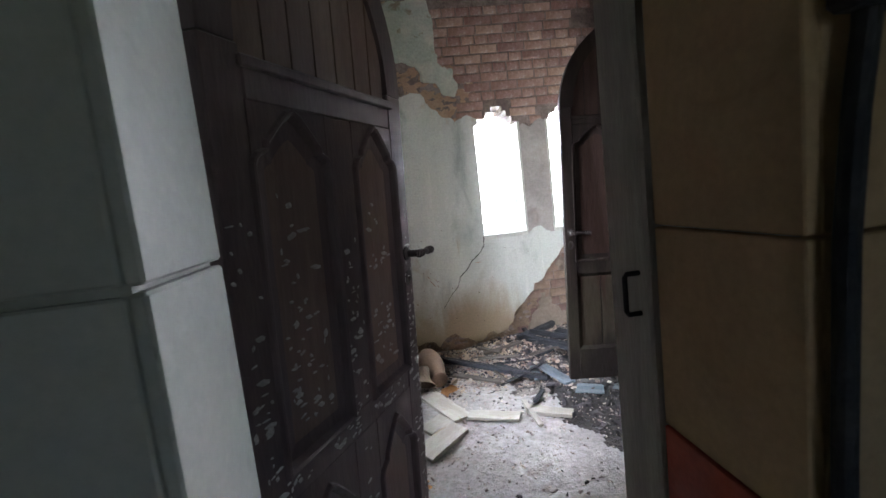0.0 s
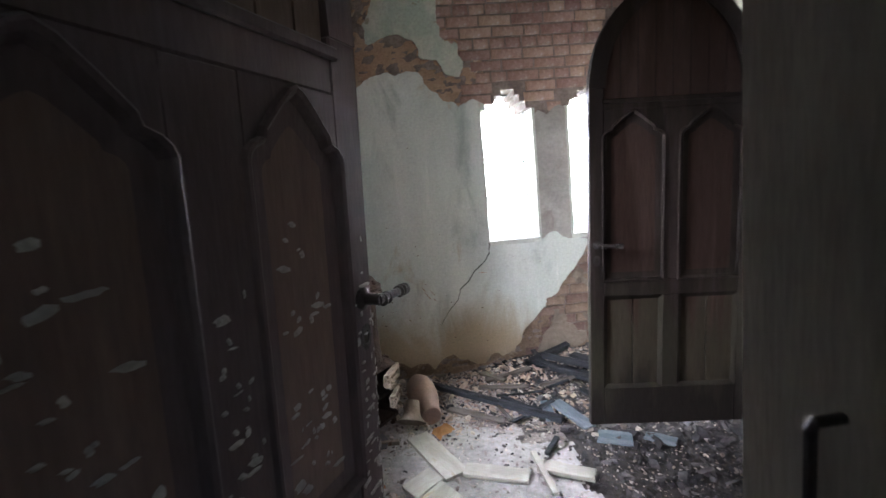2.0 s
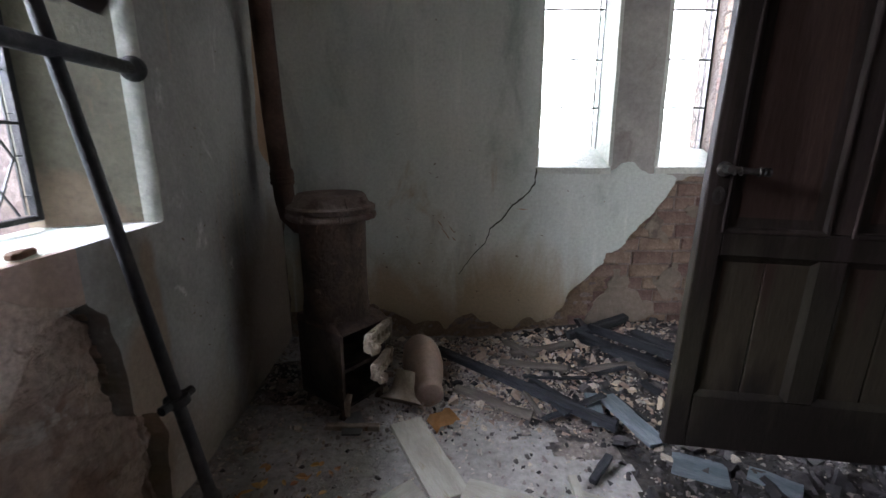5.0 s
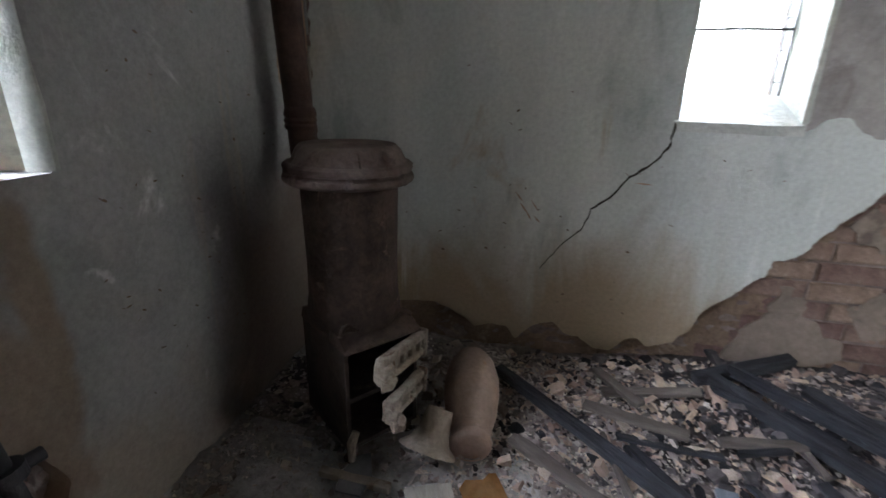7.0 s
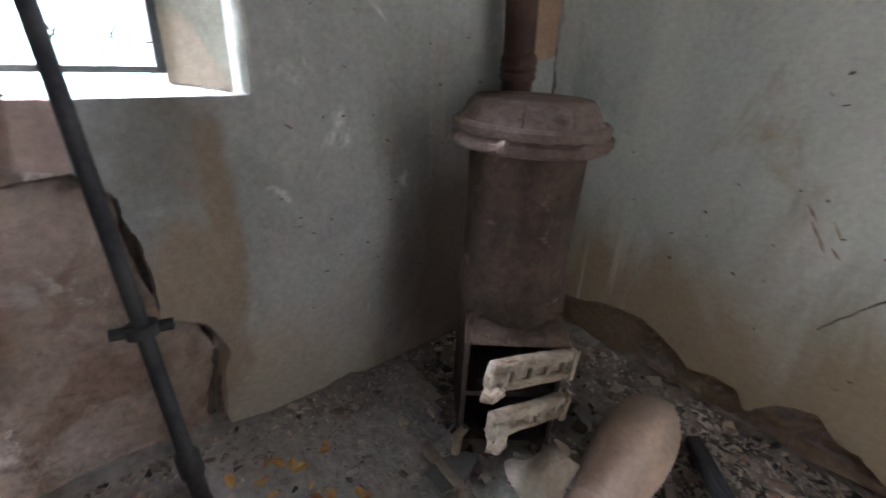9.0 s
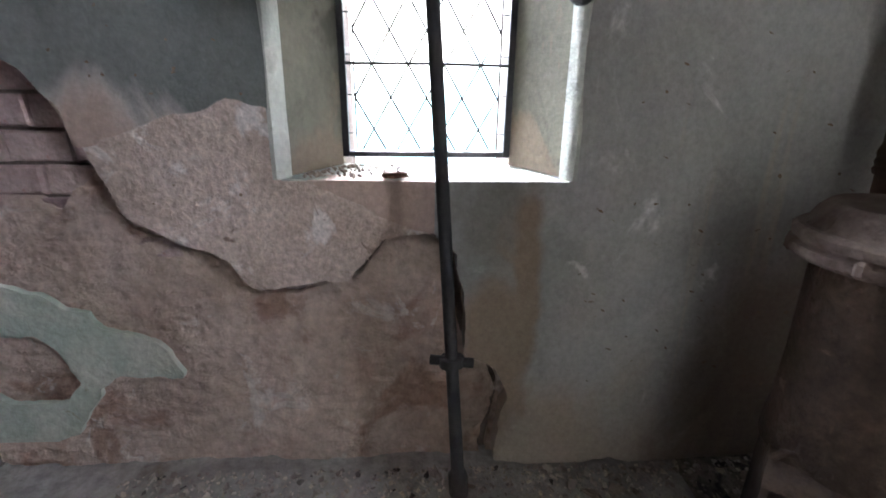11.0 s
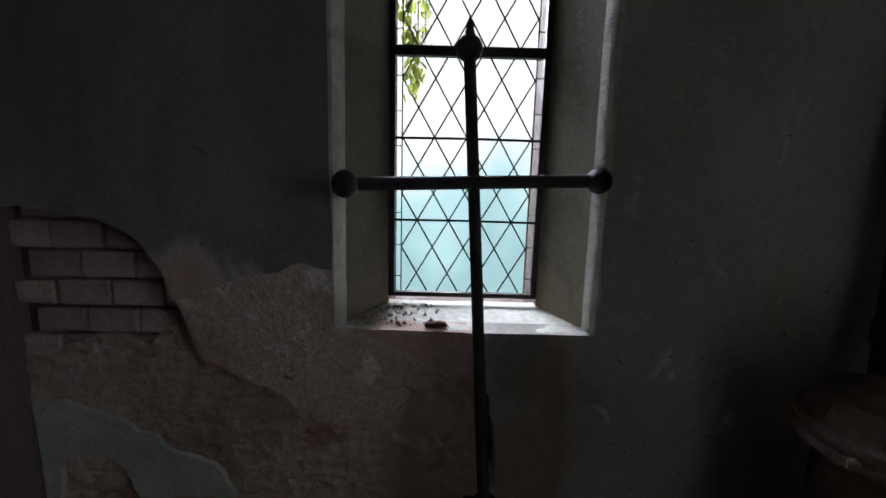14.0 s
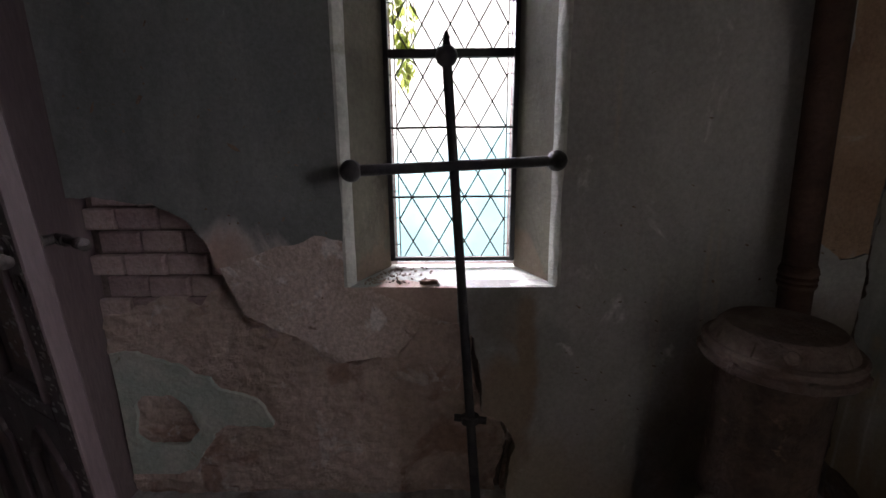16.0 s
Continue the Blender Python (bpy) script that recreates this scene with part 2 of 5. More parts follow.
FRAME_WOOD = shade("grey_brown_frame", (0.34, 0.30, 0.26), (0.42, 0.38, 0.33), 2.0, 0.75, 0.4, 30, stretch=(6, 6, 0.6), grain=0.25)
RED_WOOD = shade("brown_frame", (0.16, 0.085, 0.06), (0.22, 0.13, 0.09), 3.0, 0.7, 0.4, 30, stretch=(6, 6, 0.6), stain=((0.4, 0.36, 0.3), 9.0, 0.66, 0.05))
IRON = shade("black_iron", (0.030, 0.030, 0.034), (0.055, 0.052, 0.052), 8.0, 0.5, 0.4, 60, metal=0.6)
BRASS = shade("tarnished_handle", (0.06, 0.052, 0.049), (0.11, 0.096, 0.09), 14.0, 0.55, 0.3, 80, metal=0.85)
LEAD = shade("window_lead", (0.05, 0.05, 0.05), (0.09, 0.09, 0.09), 8.0, 0.6, 0.3, 60, metal=0.5)
RUST = shade("rusty_stove_iron", (0.062, 0.042, 0.033), (0.110, 0.074, 0.057), 6.0, 0.8, 0.7, 60, metal=0.25, stain=((0.22, 0.15, 0.11), 11.0, 0.6, 0.1), grain=0.4)
LID = shade("dusty_cast_iron", (0.115, 0.080, 0.066), (0.18, 0.135, 0.115), 8.0, 0.9, 0.7, 60, metal=0.1, stain=((0.13, 0.085, 0.065), 9.0, 0.56, 0.12), grain=0.35)
PALE_IRON = shade("ash_coated_iron", (0.30, 0.24, 0.18), (0.40, 0.335, 0.265), 14.0, 0.95, 0.8, 70, stain=((0.20, 0.12, 0.08), 16.0, 0.58, 0.1), grain=0.4)
PIPE = shade("rusty_flue", (0.065, 0.036, 0.028), (0.105, 0.060, 0.046), 5.0, 0.75, 0.5, 60, metal=0.3, grain=0.3)
CLAY = shade("dusty_terracotta", (0.40, 0.30, 0.25), (0.50, 0.36, 0.28), 5.0, 0.95, 0.3, 60, stain=((0.50, 0.255, 0.13), 5.0, 0.53, 0.12), stain2=((0.46, 0.40, 0.36), 7.0, 0.58, 0.1), grain=0.25)
CLAY_PALE = shade("pale_clay", (0.30, 0.25, 0.20), (0.38, 0.325, 0.265), 9.0, 0.95, 0.5, 60, stain=((0.24, 0.17, 0.12), 9.0, 0.6, 0.1))
GLAZED = shade("orange_glaze", (0.36, 0.18, 0.07), (0.44, 0.25, 0.11), 9.0, 0.2, 0.1, 40, spec=0.6)
DUST = shade("dusty_floor", (0.33, 0.305, 0.285), (0.44, 0.41, 0.39), 2.2, 0.97, 0.9, 26, stain=((0.23, 0.19, 0.16), 3.0, 0.56, 0.14), stain2=((0.49, 0.46, 0.435), 4.0, 0.58, 0.12), grain=0.45, lift=0.015)
CHIPS = shade("debris_chips", (0.30, 0.255, 0.23), (0.43, 0.375, 0.34), 9.0, 0.95, 0.5, 60, island=0.4, grain=0.3)
CHARRED = shade("charred_bits", (0.05, 0.044, 0.046), (0.115, 0.10, 0.098), 9.0, 0.8, 0.6, 50, island=0.6, grain=0.4)
PALE_CHIPS = shade("plaster_crumbs", (0.40, 0.335, 0.275), (0.53, 0.455, 0.38), 9.0, 0.95, 0.5, 60, island=0.3, obrand=0.3, grain=0.2)
PINK_CHIPS = shade("brick_chips", (0.38, 0.275, 0.21), (0.50, 0.385, 0.30), 9.0, 0.95, 0.5, 60, island=0.35, grain=0.3)
SHARD = shade("rubble_piece", (0.34, 0.27, 0.22), (0.48, 0.40, 0.33), 9.0, 0.95, 0.6, 50, obrand=0.5, grain=0.3)
LEAF = shade("dead_leaf", (0.50, 0.26, 0.10), (0.60, 0.38, 0.18), 12.0, 0.85, 0.2, 50, island=0.35)
BOARD = shade("dusty_pale_board", (0.35, 0.32, 0.27), (0.44, 0.41, 0.35), 2.5, 0.9, 0.4, 30, stretch=(1, 5, 5), stain=((0.34, 0.28, 0.20), 3.0, 0.58, 0.1), grain=0.2)
GREY_WOOD = shade("grey_weathered_wood", (0.11, 0.092, 0.078), (0.17, 0.145, 0.125), 3.0, 0.9, 0.6, 22, stretch=(1, 6, 6), grain=0.3)
DIRT = shade("ash_and_dirt", (0.17, 0.145, 0.13), (0.31, 0.265, 0.235), 7.0, 0.97, 1.0, 45, stain=((0.07, 0.06, 0.06), 5.0, 0.52, 0.1), stain2=((0.40, 0.34, 0.28), 9.0, 0.58, 0.1), grain=0.5, lift=0.02)
CHAR = shade("charred_timber", (0.017, 0.017, 0.020), (0.042, 0.044, 0.052), 3.0, 0.7, 0.9, 22, stretch=(1, 7, 7), stain=((0.10, 0.11, 0.125), 4.0, 0.63, 0.1), grain=0.5)
# Burnt dust, its colour darkened further for the shade before the arched door.
BURNT_SHADED = shade("burnt_dust_shaded", (0.036, 0.030, 0.029), (0.075, 0.062, 0.057), 8.0, 0.97, 1.0, 45, stain=((0.15, 0.12, 0.10), 7.0, 0.60, 0.1), grain=0.5, lift=0.02)
BLUE_BOARD = shade("blue_grey_board", (0.13, 0.16, 0.18), (0.20, 0.23, 0.25), 3.0, 0.7, 0.6, 22, stretch=(1, 6, 6), grain=0.4)
SLATE = shade("slate", (0.16, 0.155, 0.16), (0.22, 0.215, 0.22), 6.0, 0.8, 0.3, 40)
# Unseen ceiling, set dark to cut the light it throws back.
CEIL = shade("ceiling_plaster", (0.24, 0.22, 0.20), (0.32, 0.30, 0.275), 1.2, 0.95, 0.3, 40)
OUTER = shade("outer_room_wall", (0.36, 0.36, 0.31), (0.42, 0.41, 0.36), 1.5, 0.9, 0.2, 50, grain=0.12)
DARK = shade("crack", (0.03, 0.025, 0.02), (0.05, 0.04, 0.03), 9.0, 0.95, 0.2, 40)
FOLIAGE = shade("leaves", (0.10, 0.12, 0.025), (0.13, 0.14, 0.04), 3.0, 0.6, 0.2, 30, island=0.4)
# daylight through the thin leaves
fn_ = FOLIAGE.node_tree
tl_ = fn_.nodes.new("ShaderNodeBsdfTranslucent")
tl_.inputs["Color"].default_value = (0.30, 0.35, 0.08, 1)
ms_ = fn_.nodes.new("ShaderNodeMixShader")
ms_.inputs[0].default_value = 0.55
out_ = fn_.nodes["Material Output"]
fn_.links.new(fn_.nodes["Principled BSDF"].outputs[0], ms_.inputs[1])
fn_.links.new(tl_.outputs[0], ms_.inputs[2])
fn_.links.new(ms_.outputs[0], out_.inputs["Surface"])
BARK = shade("bark", (0.12, 0.09, 0.06), (0.18, 0.14, 0.10), 6.0, 0.9, 0.8, 30)
GRASS = shade("meadow", (0.08, 0.12, 0.04), (0.12, 0.15, 0.06), 0.4, 0.9, 0.4, 8)


def glow(name, colour, strength):
    m = bpy.data.materials.new(name)
    m.use_nodes = True
    b = m.node_tree.nodes["Principled BSDF"]
    b.inputs["Base Color"].default_value = (0, 0, 0, 1)
    b.inputs["Roughness"].default_value = 1.0
    b.inputs["Specular IOR Level"].default_value = 0.0
    b.inputs["Emission Color"].default_value = (*colour, 1)
    b.inputs["Emission Strength"].default_value = strength
    return m


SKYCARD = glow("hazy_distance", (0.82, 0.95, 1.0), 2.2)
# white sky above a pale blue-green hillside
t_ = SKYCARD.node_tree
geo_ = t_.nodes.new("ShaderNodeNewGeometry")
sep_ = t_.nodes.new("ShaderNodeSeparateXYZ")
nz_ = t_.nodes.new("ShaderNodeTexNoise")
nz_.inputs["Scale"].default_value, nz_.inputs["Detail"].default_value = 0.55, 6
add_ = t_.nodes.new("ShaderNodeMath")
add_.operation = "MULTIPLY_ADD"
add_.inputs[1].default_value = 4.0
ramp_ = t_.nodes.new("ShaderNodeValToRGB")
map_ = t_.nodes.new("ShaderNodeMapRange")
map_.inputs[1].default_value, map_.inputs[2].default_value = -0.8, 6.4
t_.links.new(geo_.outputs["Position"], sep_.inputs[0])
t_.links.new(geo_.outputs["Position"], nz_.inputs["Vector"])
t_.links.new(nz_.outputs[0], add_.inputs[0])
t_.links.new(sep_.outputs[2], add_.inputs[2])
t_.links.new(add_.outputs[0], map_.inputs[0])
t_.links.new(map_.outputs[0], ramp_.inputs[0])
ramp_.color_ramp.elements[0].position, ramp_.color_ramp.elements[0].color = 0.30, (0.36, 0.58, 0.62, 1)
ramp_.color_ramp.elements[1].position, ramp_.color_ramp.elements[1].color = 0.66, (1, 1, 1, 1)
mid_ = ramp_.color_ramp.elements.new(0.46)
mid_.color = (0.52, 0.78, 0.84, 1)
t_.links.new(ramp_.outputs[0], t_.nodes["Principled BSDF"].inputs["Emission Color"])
WHITECARD = glow("white_sky", (0.95, 0.98, 1.0), 5.0)

# ---- mesh helpers ----


def mesh_ob(name, verts, faces, material, parent=None, label="", smooth=False):
    me = bpy.data.meshes.new(name)
    me.from_pydata([tuple(v) for v in verts], [], [tuple(f) for f in faces])
    me.materials.append(material)
    if smooth:
        me.shade_smooth()
    ob = new(name, me)
    if parent is not None:
        ob.parent = parent
    if label:
        ob["label"] = label
    return ob


def part(name, bm, material, parent=None, label="", smooth=False):
    me = bpy.data.meshes.new(name)
    bmesh.ops.recalc_face_normals(bm, faces=bm.faces)
    bm.to_mesh(me)
    bm.free()
    me.materials.append(material)
    if smooth:
        me.shade_smooth()
        me.set_sharp_from_angle(angle=radians(40))
    ob = new(name, me)
    if parent is not None:
        ob.parent = parent
    if label:
        ob["label"] = label
    return ob


def empty(name, m, label, category, group=""):
    ob = new(name)
    ob.matrix_world = m
    return tagged(ob, label, category, group)


def box(bm, x0, x1, y0, y1, z0, z1, m=None, bevel=0.0):
    vs = [bm.verts.new((x, y, z)) for z in (z0, z1) for x, y in ((x0, y0), (x1, y0), (x1, y1), (x0, y1))]
    fs = [bm.faces.new([vs[i] for i in f]) for f in ((3, 2, 1, 0), (4, 5, 6, 7), (0, 1, 5, 4), (1, 2, 6, 5), (2, 3, 7, 6), (3, 0, 4, 7))]
    if bevel:
        es = list({e for f in fs for e in f.edges})
        r = bmesh.ops.bevel(bm, geom=es, offset=bevel, segments=1, affect="EDGES")
        vs = list({v for f in r["faces"] for v in f.verts} | {v for v in vs if v.is_valid})
    if m is not None:
        bmesh.ops.transform(bm, matrix=m, verts=vs)
    return vs


def box_bm(*a, **k):
    bm = bmesh.new()
    box(bm, *a, **k)
    return bm


def prism(bm, poly, y0, y1):
    """The outline poly of (x, z), counter-clockwise seen from -y, from y0 to y1."""
    a = [bm.verts.new((x, y0, z)) for x, z in poly]
    b = [bm.verts.new((x, y1, z)) for x, z in poly]
    bm.faces.new(a)
    bm.faces.new(b[::-1])
    for i in range(len(poly)):
        j = (i + 1) % len(poly)
        bm.faces.new((a[j], a[i], b[i], b[j]))
    return a + b


def ring(bm, outer, inner, y_outer, y_inner):
    """A sloping band between two outlines of as many points."""
    a = [bm.verts.new((x, y_outer, z)) for x, z in outer]
    b = [bm.verts.new((x, y_inner, z)) for x, z in inner]
    for i in range(len(a)):
        j = (i + 1) % len(a)
        bm.faces.new((a[i], a[j], b[j], b[i]))


def lathe(bm, profile, n=32, m=None, cap=True):
    rows = []
    for r, z in profile:
        rows.append([bm.verts.new((r * math.cos(2 * math.pi * i / n), r * math.sin(2 * math.pi * i / n), z)) for i in range(n)])
    for a, b in zip(rows, rows[1:]):
        for i in range(n):
            j = (i + 1) % n
            bm.faces.new((a[i], a[j], b[j], b[i]))
    if cap:
        bm.faces.new(rows[0][::-1])
        bm.faces.new(rows[-1])
    vs = [v for r in rows for v in r]
    if m is not None:
        bmesh.ops.transform(bm, matrix=m, verts=vs)
    return vs


def tube(bm, pts, radius, n=10):
    """A round bar along points; radius may be a list."""
    pts = [Vector(p) for p in pts]
    rad = radius if isinstance(radius, (list, tuple)) else [radius] * len(pts)
    rows = []
    for i, p in enumerate(pts):
        d = (pts[min(i + 1, len(pts) - 1)] - pts[max(i - 1, 0)]).normalized()
        u = d.orthogonal().normalized() if i == 0 else (u - u.dot(d) * d).normalized()
        v = d.cross(u)
        rows.append([bm.verts.new(p + rad[i] * (math.cos(2 * math.pi * k / n) * u + math.sin(2 * math.pi * k / n) * v)) for k in range(n)])
    for a, b in zip(rows, rows[1:]):
        for k in range(n):
            j = (k + 1) % n
            bm.faces.new((a[k], a[j], b[j], b[k]))
    bm.faces.new(rows[0][::-1])
    bm.faces.new(rows[-1])


def roughen(bm, amount, scale, seed=0.0):
    for v in bm.verts:
        d = noise.noise_vector(v.co * scale + Vector((seed, seed * 2, seed * 3)))
        v.co += d * amount


def poly_distance(poly, u, v):
    """Signed distance to an outline for arrays u, v: positive inside."""
    d = np.full(u.shape, 1e9)
    inside = np.zeros(u.shape, bool)
    for (ax, ay), (bx, by) in zip(poly, poly[1:] + poly[:1]):
        ex, ey = bx - ax, by - ay
        k = np.clip(((u - ax) * ex + (v - ay) * ey) / (ex * ex + ey * ey + 1e-12), 0, 1)
        d = np.minimum(d, np.hypot(u - ax - k * ex, v - ay - k * ey))
        cross = ((ay > v) != (by > v)) & (u < (bx - ax) * (v - ay) / ((by - ay) if by != ay else 1e-12) + ax)
        inside ^= cross
    return np.where(inside, d, -d)


def jag(u, v, amount, scale, seed):
    """Uneven edges: noise at three sizes."""
    out = np.zeros(u.shape)
    flat = out.ravel()
    for i, (a, b) in enumerate(zip(u.ravel(), v.ravel())):
        flat[i] = sum(noise.noise(Vector((a * scale * k, b * scale * k, seed + k))) / k ** 0.8 for k in (1, 2.6, 7, 17))
    return out * amount


def skin(name, field, u0, u1, v0, v1, step, depth, place, material, parent=None, label="", wob=0.002, lump=0.0):
    """A coat on a wall: all of the grid where field(u, v) > 0, cut along its zero line, with its broken edge. place(u, v, d): d metres behind the front."""
    nu, nv = int(round((u1 - u0) / step)), int(round((v1 - v0) / step))
    us, vs = np.linspace(u0, u1, nu + 1), np.linspace(v0, v1, nv + 1)
    gu, gv = np.meshgrid(us, vs, indexing="ij")
    f = field(gu, gv)
    verts, faces, key = [], [], {}

    def vert(k, u, v, d=0.0):
        if k not in key:
            w = wob * noise.noise(Vector((u * 3.1, v * 3.1, 7.7))) * 2 if d == 0 else 0.0
            if lump and d == 0:
                q = Vector((u * 7, v * 15, 3.3))
                w -= lump * (0.9 * (0.5 - abs(noise.noise(q))) + 0.5 * noise.noise(q * 2.7) + 0.25 * noise.noise(q * 6.1))
            key[k] = len(verts)
            verts.append(place(u, v, d + w))
        return key[k]

    for i in range(nu):
        for j in range(nv):
            cs = ((i, j), (i + 1, j), (i + 1, j + 1), (i, j + 1))
            fv = [f[c] for c in cs]
            if max(fv) <= 0:
                continue
            if min(fv) > 0:
                faces.append([vert(c, us[c[0]], vs[c[1]]) for c in cs])
                continue
            ring_, cut = [], []
            for a in range(4):
                b = (a + 1) % 4
                ca, cb = cs[a], cs[b]
                if fv[a] > 0:
                    ring_.append(vert(ca, us[ca[0]], vs[ca[1]]))
                if (fv[a] > 0) != (fv[b] > 0):
                    t = fv[a] / (fv[a] - fv[b])
                    u, v = us[ca[0]] + t * (us[cb[0]] - us[ca[0]]), vs[ca[1]] + t * (vs[cb[1]] - vs[ca[1]])
                    k = ("e", *sorted((ca, cb)))
                    ring_.append(vert(k, u, v))
                    cut.append((ring_[-1], vert(("b", k), u, v, depth), fv[a] > 0))
            if len(ring_) > 2:
                faces.append(ring_)
            if len(cut) == 2:
                (a, ab, out), (b, bb, _) = cut
                faces.append([b, a, ab, bb] if out else [a, b, bb, ab])
    ob = mesh_ob(name, verts, faces, material, parent, label)
    return ob


def slab(bm, spans_u, spans_v, holes, make):
    """Wall blocks between grid lines, leaving out cells whose middle lies in a hole (u0, u1, v0, v1). make(u0, u1, v0, v1) adds one block."""
    for a, b in zip(spans_u, spans_u[1:]):
        for c, d in zip(spans_v, spans_v[1:]):
            mu, mv = (a + b) / 2, (c + d) / 2
            if not any(h[0] < mu < h[1] and h[2] < mv < h[3] for h in holes):
                make(a, b, c, d)

# ---- structure ----
YN, XW, XE, YS = 4.60, -0.16, 2.42, 1.77   # inner faces of the far wall, window wall, door wall and entrance wall
TOP = 3.05


def structure(ob, name_label="", category=""):
    return tagged(ob, name_label, category, kind="structure")


# far wall: brick core with two window openings that close in brick steps
W1 = [(1.245, 1.650, 1.02, 1.99), (1.29, 1.60, 1.99, 2.04), (1.37, 1.555, 2.04, 2.09), (1.42, 1.52, 2.09, 2.13)]
W2 = [(1.905, 2.265, 1.02, 1.985), (1.94, 2.225, 1.985, 2.04), (2.0, 2.17, 2.04, 2.09), (2.05, 2.12, 2.09, 2.13)]
bm = bmesh.new()
lines_u = sorted({-0.9, 2.75, *[h[i] for h in W1 + W2 for i in (0, 1)]})
lines_v = sorted({0.0, TOP, *[h[i] for h in W1 + W2 for i in (2, 3)]})
slab(bm, lines_u, lines_v, W1 + W2, lambda a, b, c, d: box(bm, a, b, YN + 0.022, YN + 0.36, c, d))
bmesh.ops.remove_doubles(bm, verts=bm.verts, dist=1e-5)
wall_n = structure(part("wall_north", bm, MORTAR), "plastered brick wall with two narrow windows, plaster fallen off in places", "wall")

# window wall: inner slab with the wide splayed recess, outer slab with the narrow opening
bm = bmesh.new()
HL = [(2.73, 3.53, 0.90, 2.42)]
slab(bm, [1.0, 2.73, 3.53, YN + 0.36], [0, 0.90, 2.42, TOP], HL, lambda a, b, c, d: box(bm, XW - 0.31, XW - 0.088, a, b, c, d))
HL2 = [(2.880, 3.392, 0.88, 2.25)]
slab(bm, [1.0, 2.880, 3.392, YN + 0.36], [0, 0.88, 2.25, TOP], HL2, lambda a, b, c, d: box(bm, XW - 0.52, XW - 0.31, a, b, c, d))
wall_w = structure(part("wall_west", bm, MORTAR), "old brick wall with peeling layers of plaster round a leaded window", "wall")

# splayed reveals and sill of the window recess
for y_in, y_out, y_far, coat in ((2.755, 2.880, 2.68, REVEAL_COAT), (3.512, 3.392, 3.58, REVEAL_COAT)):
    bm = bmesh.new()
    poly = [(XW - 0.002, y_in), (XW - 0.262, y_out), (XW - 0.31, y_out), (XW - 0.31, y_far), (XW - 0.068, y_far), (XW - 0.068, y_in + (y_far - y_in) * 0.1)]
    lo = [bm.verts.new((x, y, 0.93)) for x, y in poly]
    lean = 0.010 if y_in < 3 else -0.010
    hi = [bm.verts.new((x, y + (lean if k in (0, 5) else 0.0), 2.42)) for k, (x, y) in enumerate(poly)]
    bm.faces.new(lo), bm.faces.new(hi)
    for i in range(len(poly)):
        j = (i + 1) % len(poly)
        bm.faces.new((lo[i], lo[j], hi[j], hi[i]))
    part("reveal", bm, coat, wall_w, "stained splayed plaster reveal with recess shade in its dark tone")
    # rounded pale arris of the recess
    k = 1 if y_in < 3 else -1
    bm = bmesh.new()
    prof = [(0.002, -0.010), (0.004, 0.001), (-0.004, 0.009), (-0.020, 0.018), (-0.042, 0.026), (-0.046, 0.016), (-0.030, -0.004), (-0.012, -0.012)]
    rows_ = []
    for z in np.linspace(0.928, 2.42, 40):
        w = 0.0067 * (z - 0.926) * k
        rows_.append([bm.verts.new((XW + px, y_in + w + k * py + 0.0018 * noise.noise(Vector((px * 30, y_in, z * 9))), z)) for px, py in prof])
    for ra, rb in zip(rows_, rows_[1:]):
        for i in range(len(prof)):
            j = (i + 1) % len(prof)
            bm.faces.new((ra[i], ra[j], rb[j], rb[i]))
    bm.faces.new(rows_[0]), bm.faces.new(rows_[-1])
    part("arris", bm, SILL, wall_w, "pale rounded plaster arris", True)
bm = bmesh.new()
box(bm, XW - 0.31, XW - 0.013, 2.735, 3.525, 0.86, 0.926)
bmesh.ops.subdivide_edges(bm, edges=bm.edges[:], cuts=6, use_grid_fill=True)
roughen(bm, 0.004, 9.0)
part("sill", bm, SILL, wall_w, "pale dusty window sill")
# pointed head of the opening
bm = bmesh.new()
arc = [(2.880 + 0.256 * (1 - math.cos(a)), 1.95 + 0.26 * math.sin(a)) for a in np.linspace(0, math.pi / 2, 9)]
head = [(2.86, 1.95), *arc, (3.136, 2.27), (2.86, 2.27)]
for flip in (False, True):
    pts = [((6.272 - y) if flip else y, z) for y, z in head]
    lo = [bm.verts.new((XW - 0.300, y, z)) for y, z in pts]
    hi = [bm.verts.new((XW - 0.36, y, z)) for y, z in pts]
    bm.faces.new(lo), bm.faces.new(hi)
    for i in range(len(pts)):
        j = (i + 1) % len(pts)
        bm.faces.new((lo[i], lo[j], hi[j], hi[i]))
part("arch_head", bm, PLASTER_SIDE, wall_w, "pointed plaster window head")

# entrance wall with the doorway that the walk goes through
bm = bmesh.new()
box(bm, -2.2, 0.168, 1.18, 1.392, 0, TOP)
box(bm, -2.2, 0.02, 1.392, YS, 0, TOP)
box(bm, 1.018, 2.75, 1.262, 1.58, 0, TOP)
box(bm, 1.03, 2.75, 1.58, YS, 0, TOP)
box(bm, 0.168, 1.018, 1.262, 1.392, 2.5, TOP)
box(bm, 0.02, 1.018, 1.392, YS, 2.55, TOP)
wall_s = structure(part("wall_south", bm, OUTER), "thick grey plastered wall with an arched doorway", "wall")
# Added sheet: the open door's darkness here is put into a dark colour.
part("plaster_coat", box_bm(-0.55, 0.018, YS + 0.001, YS + 0.016, 0, TOP - 0.01), DOOR, wall_s, "dark sheet added inside the entrance, standing in for the dark open door")
part("plaster_coat", box_bm(1.055, 2.41, YS + 0.001, YS + 0.016, 0, TOP - 0.01), RENDER, wall_s, "brown rough plaster inside the entrance")
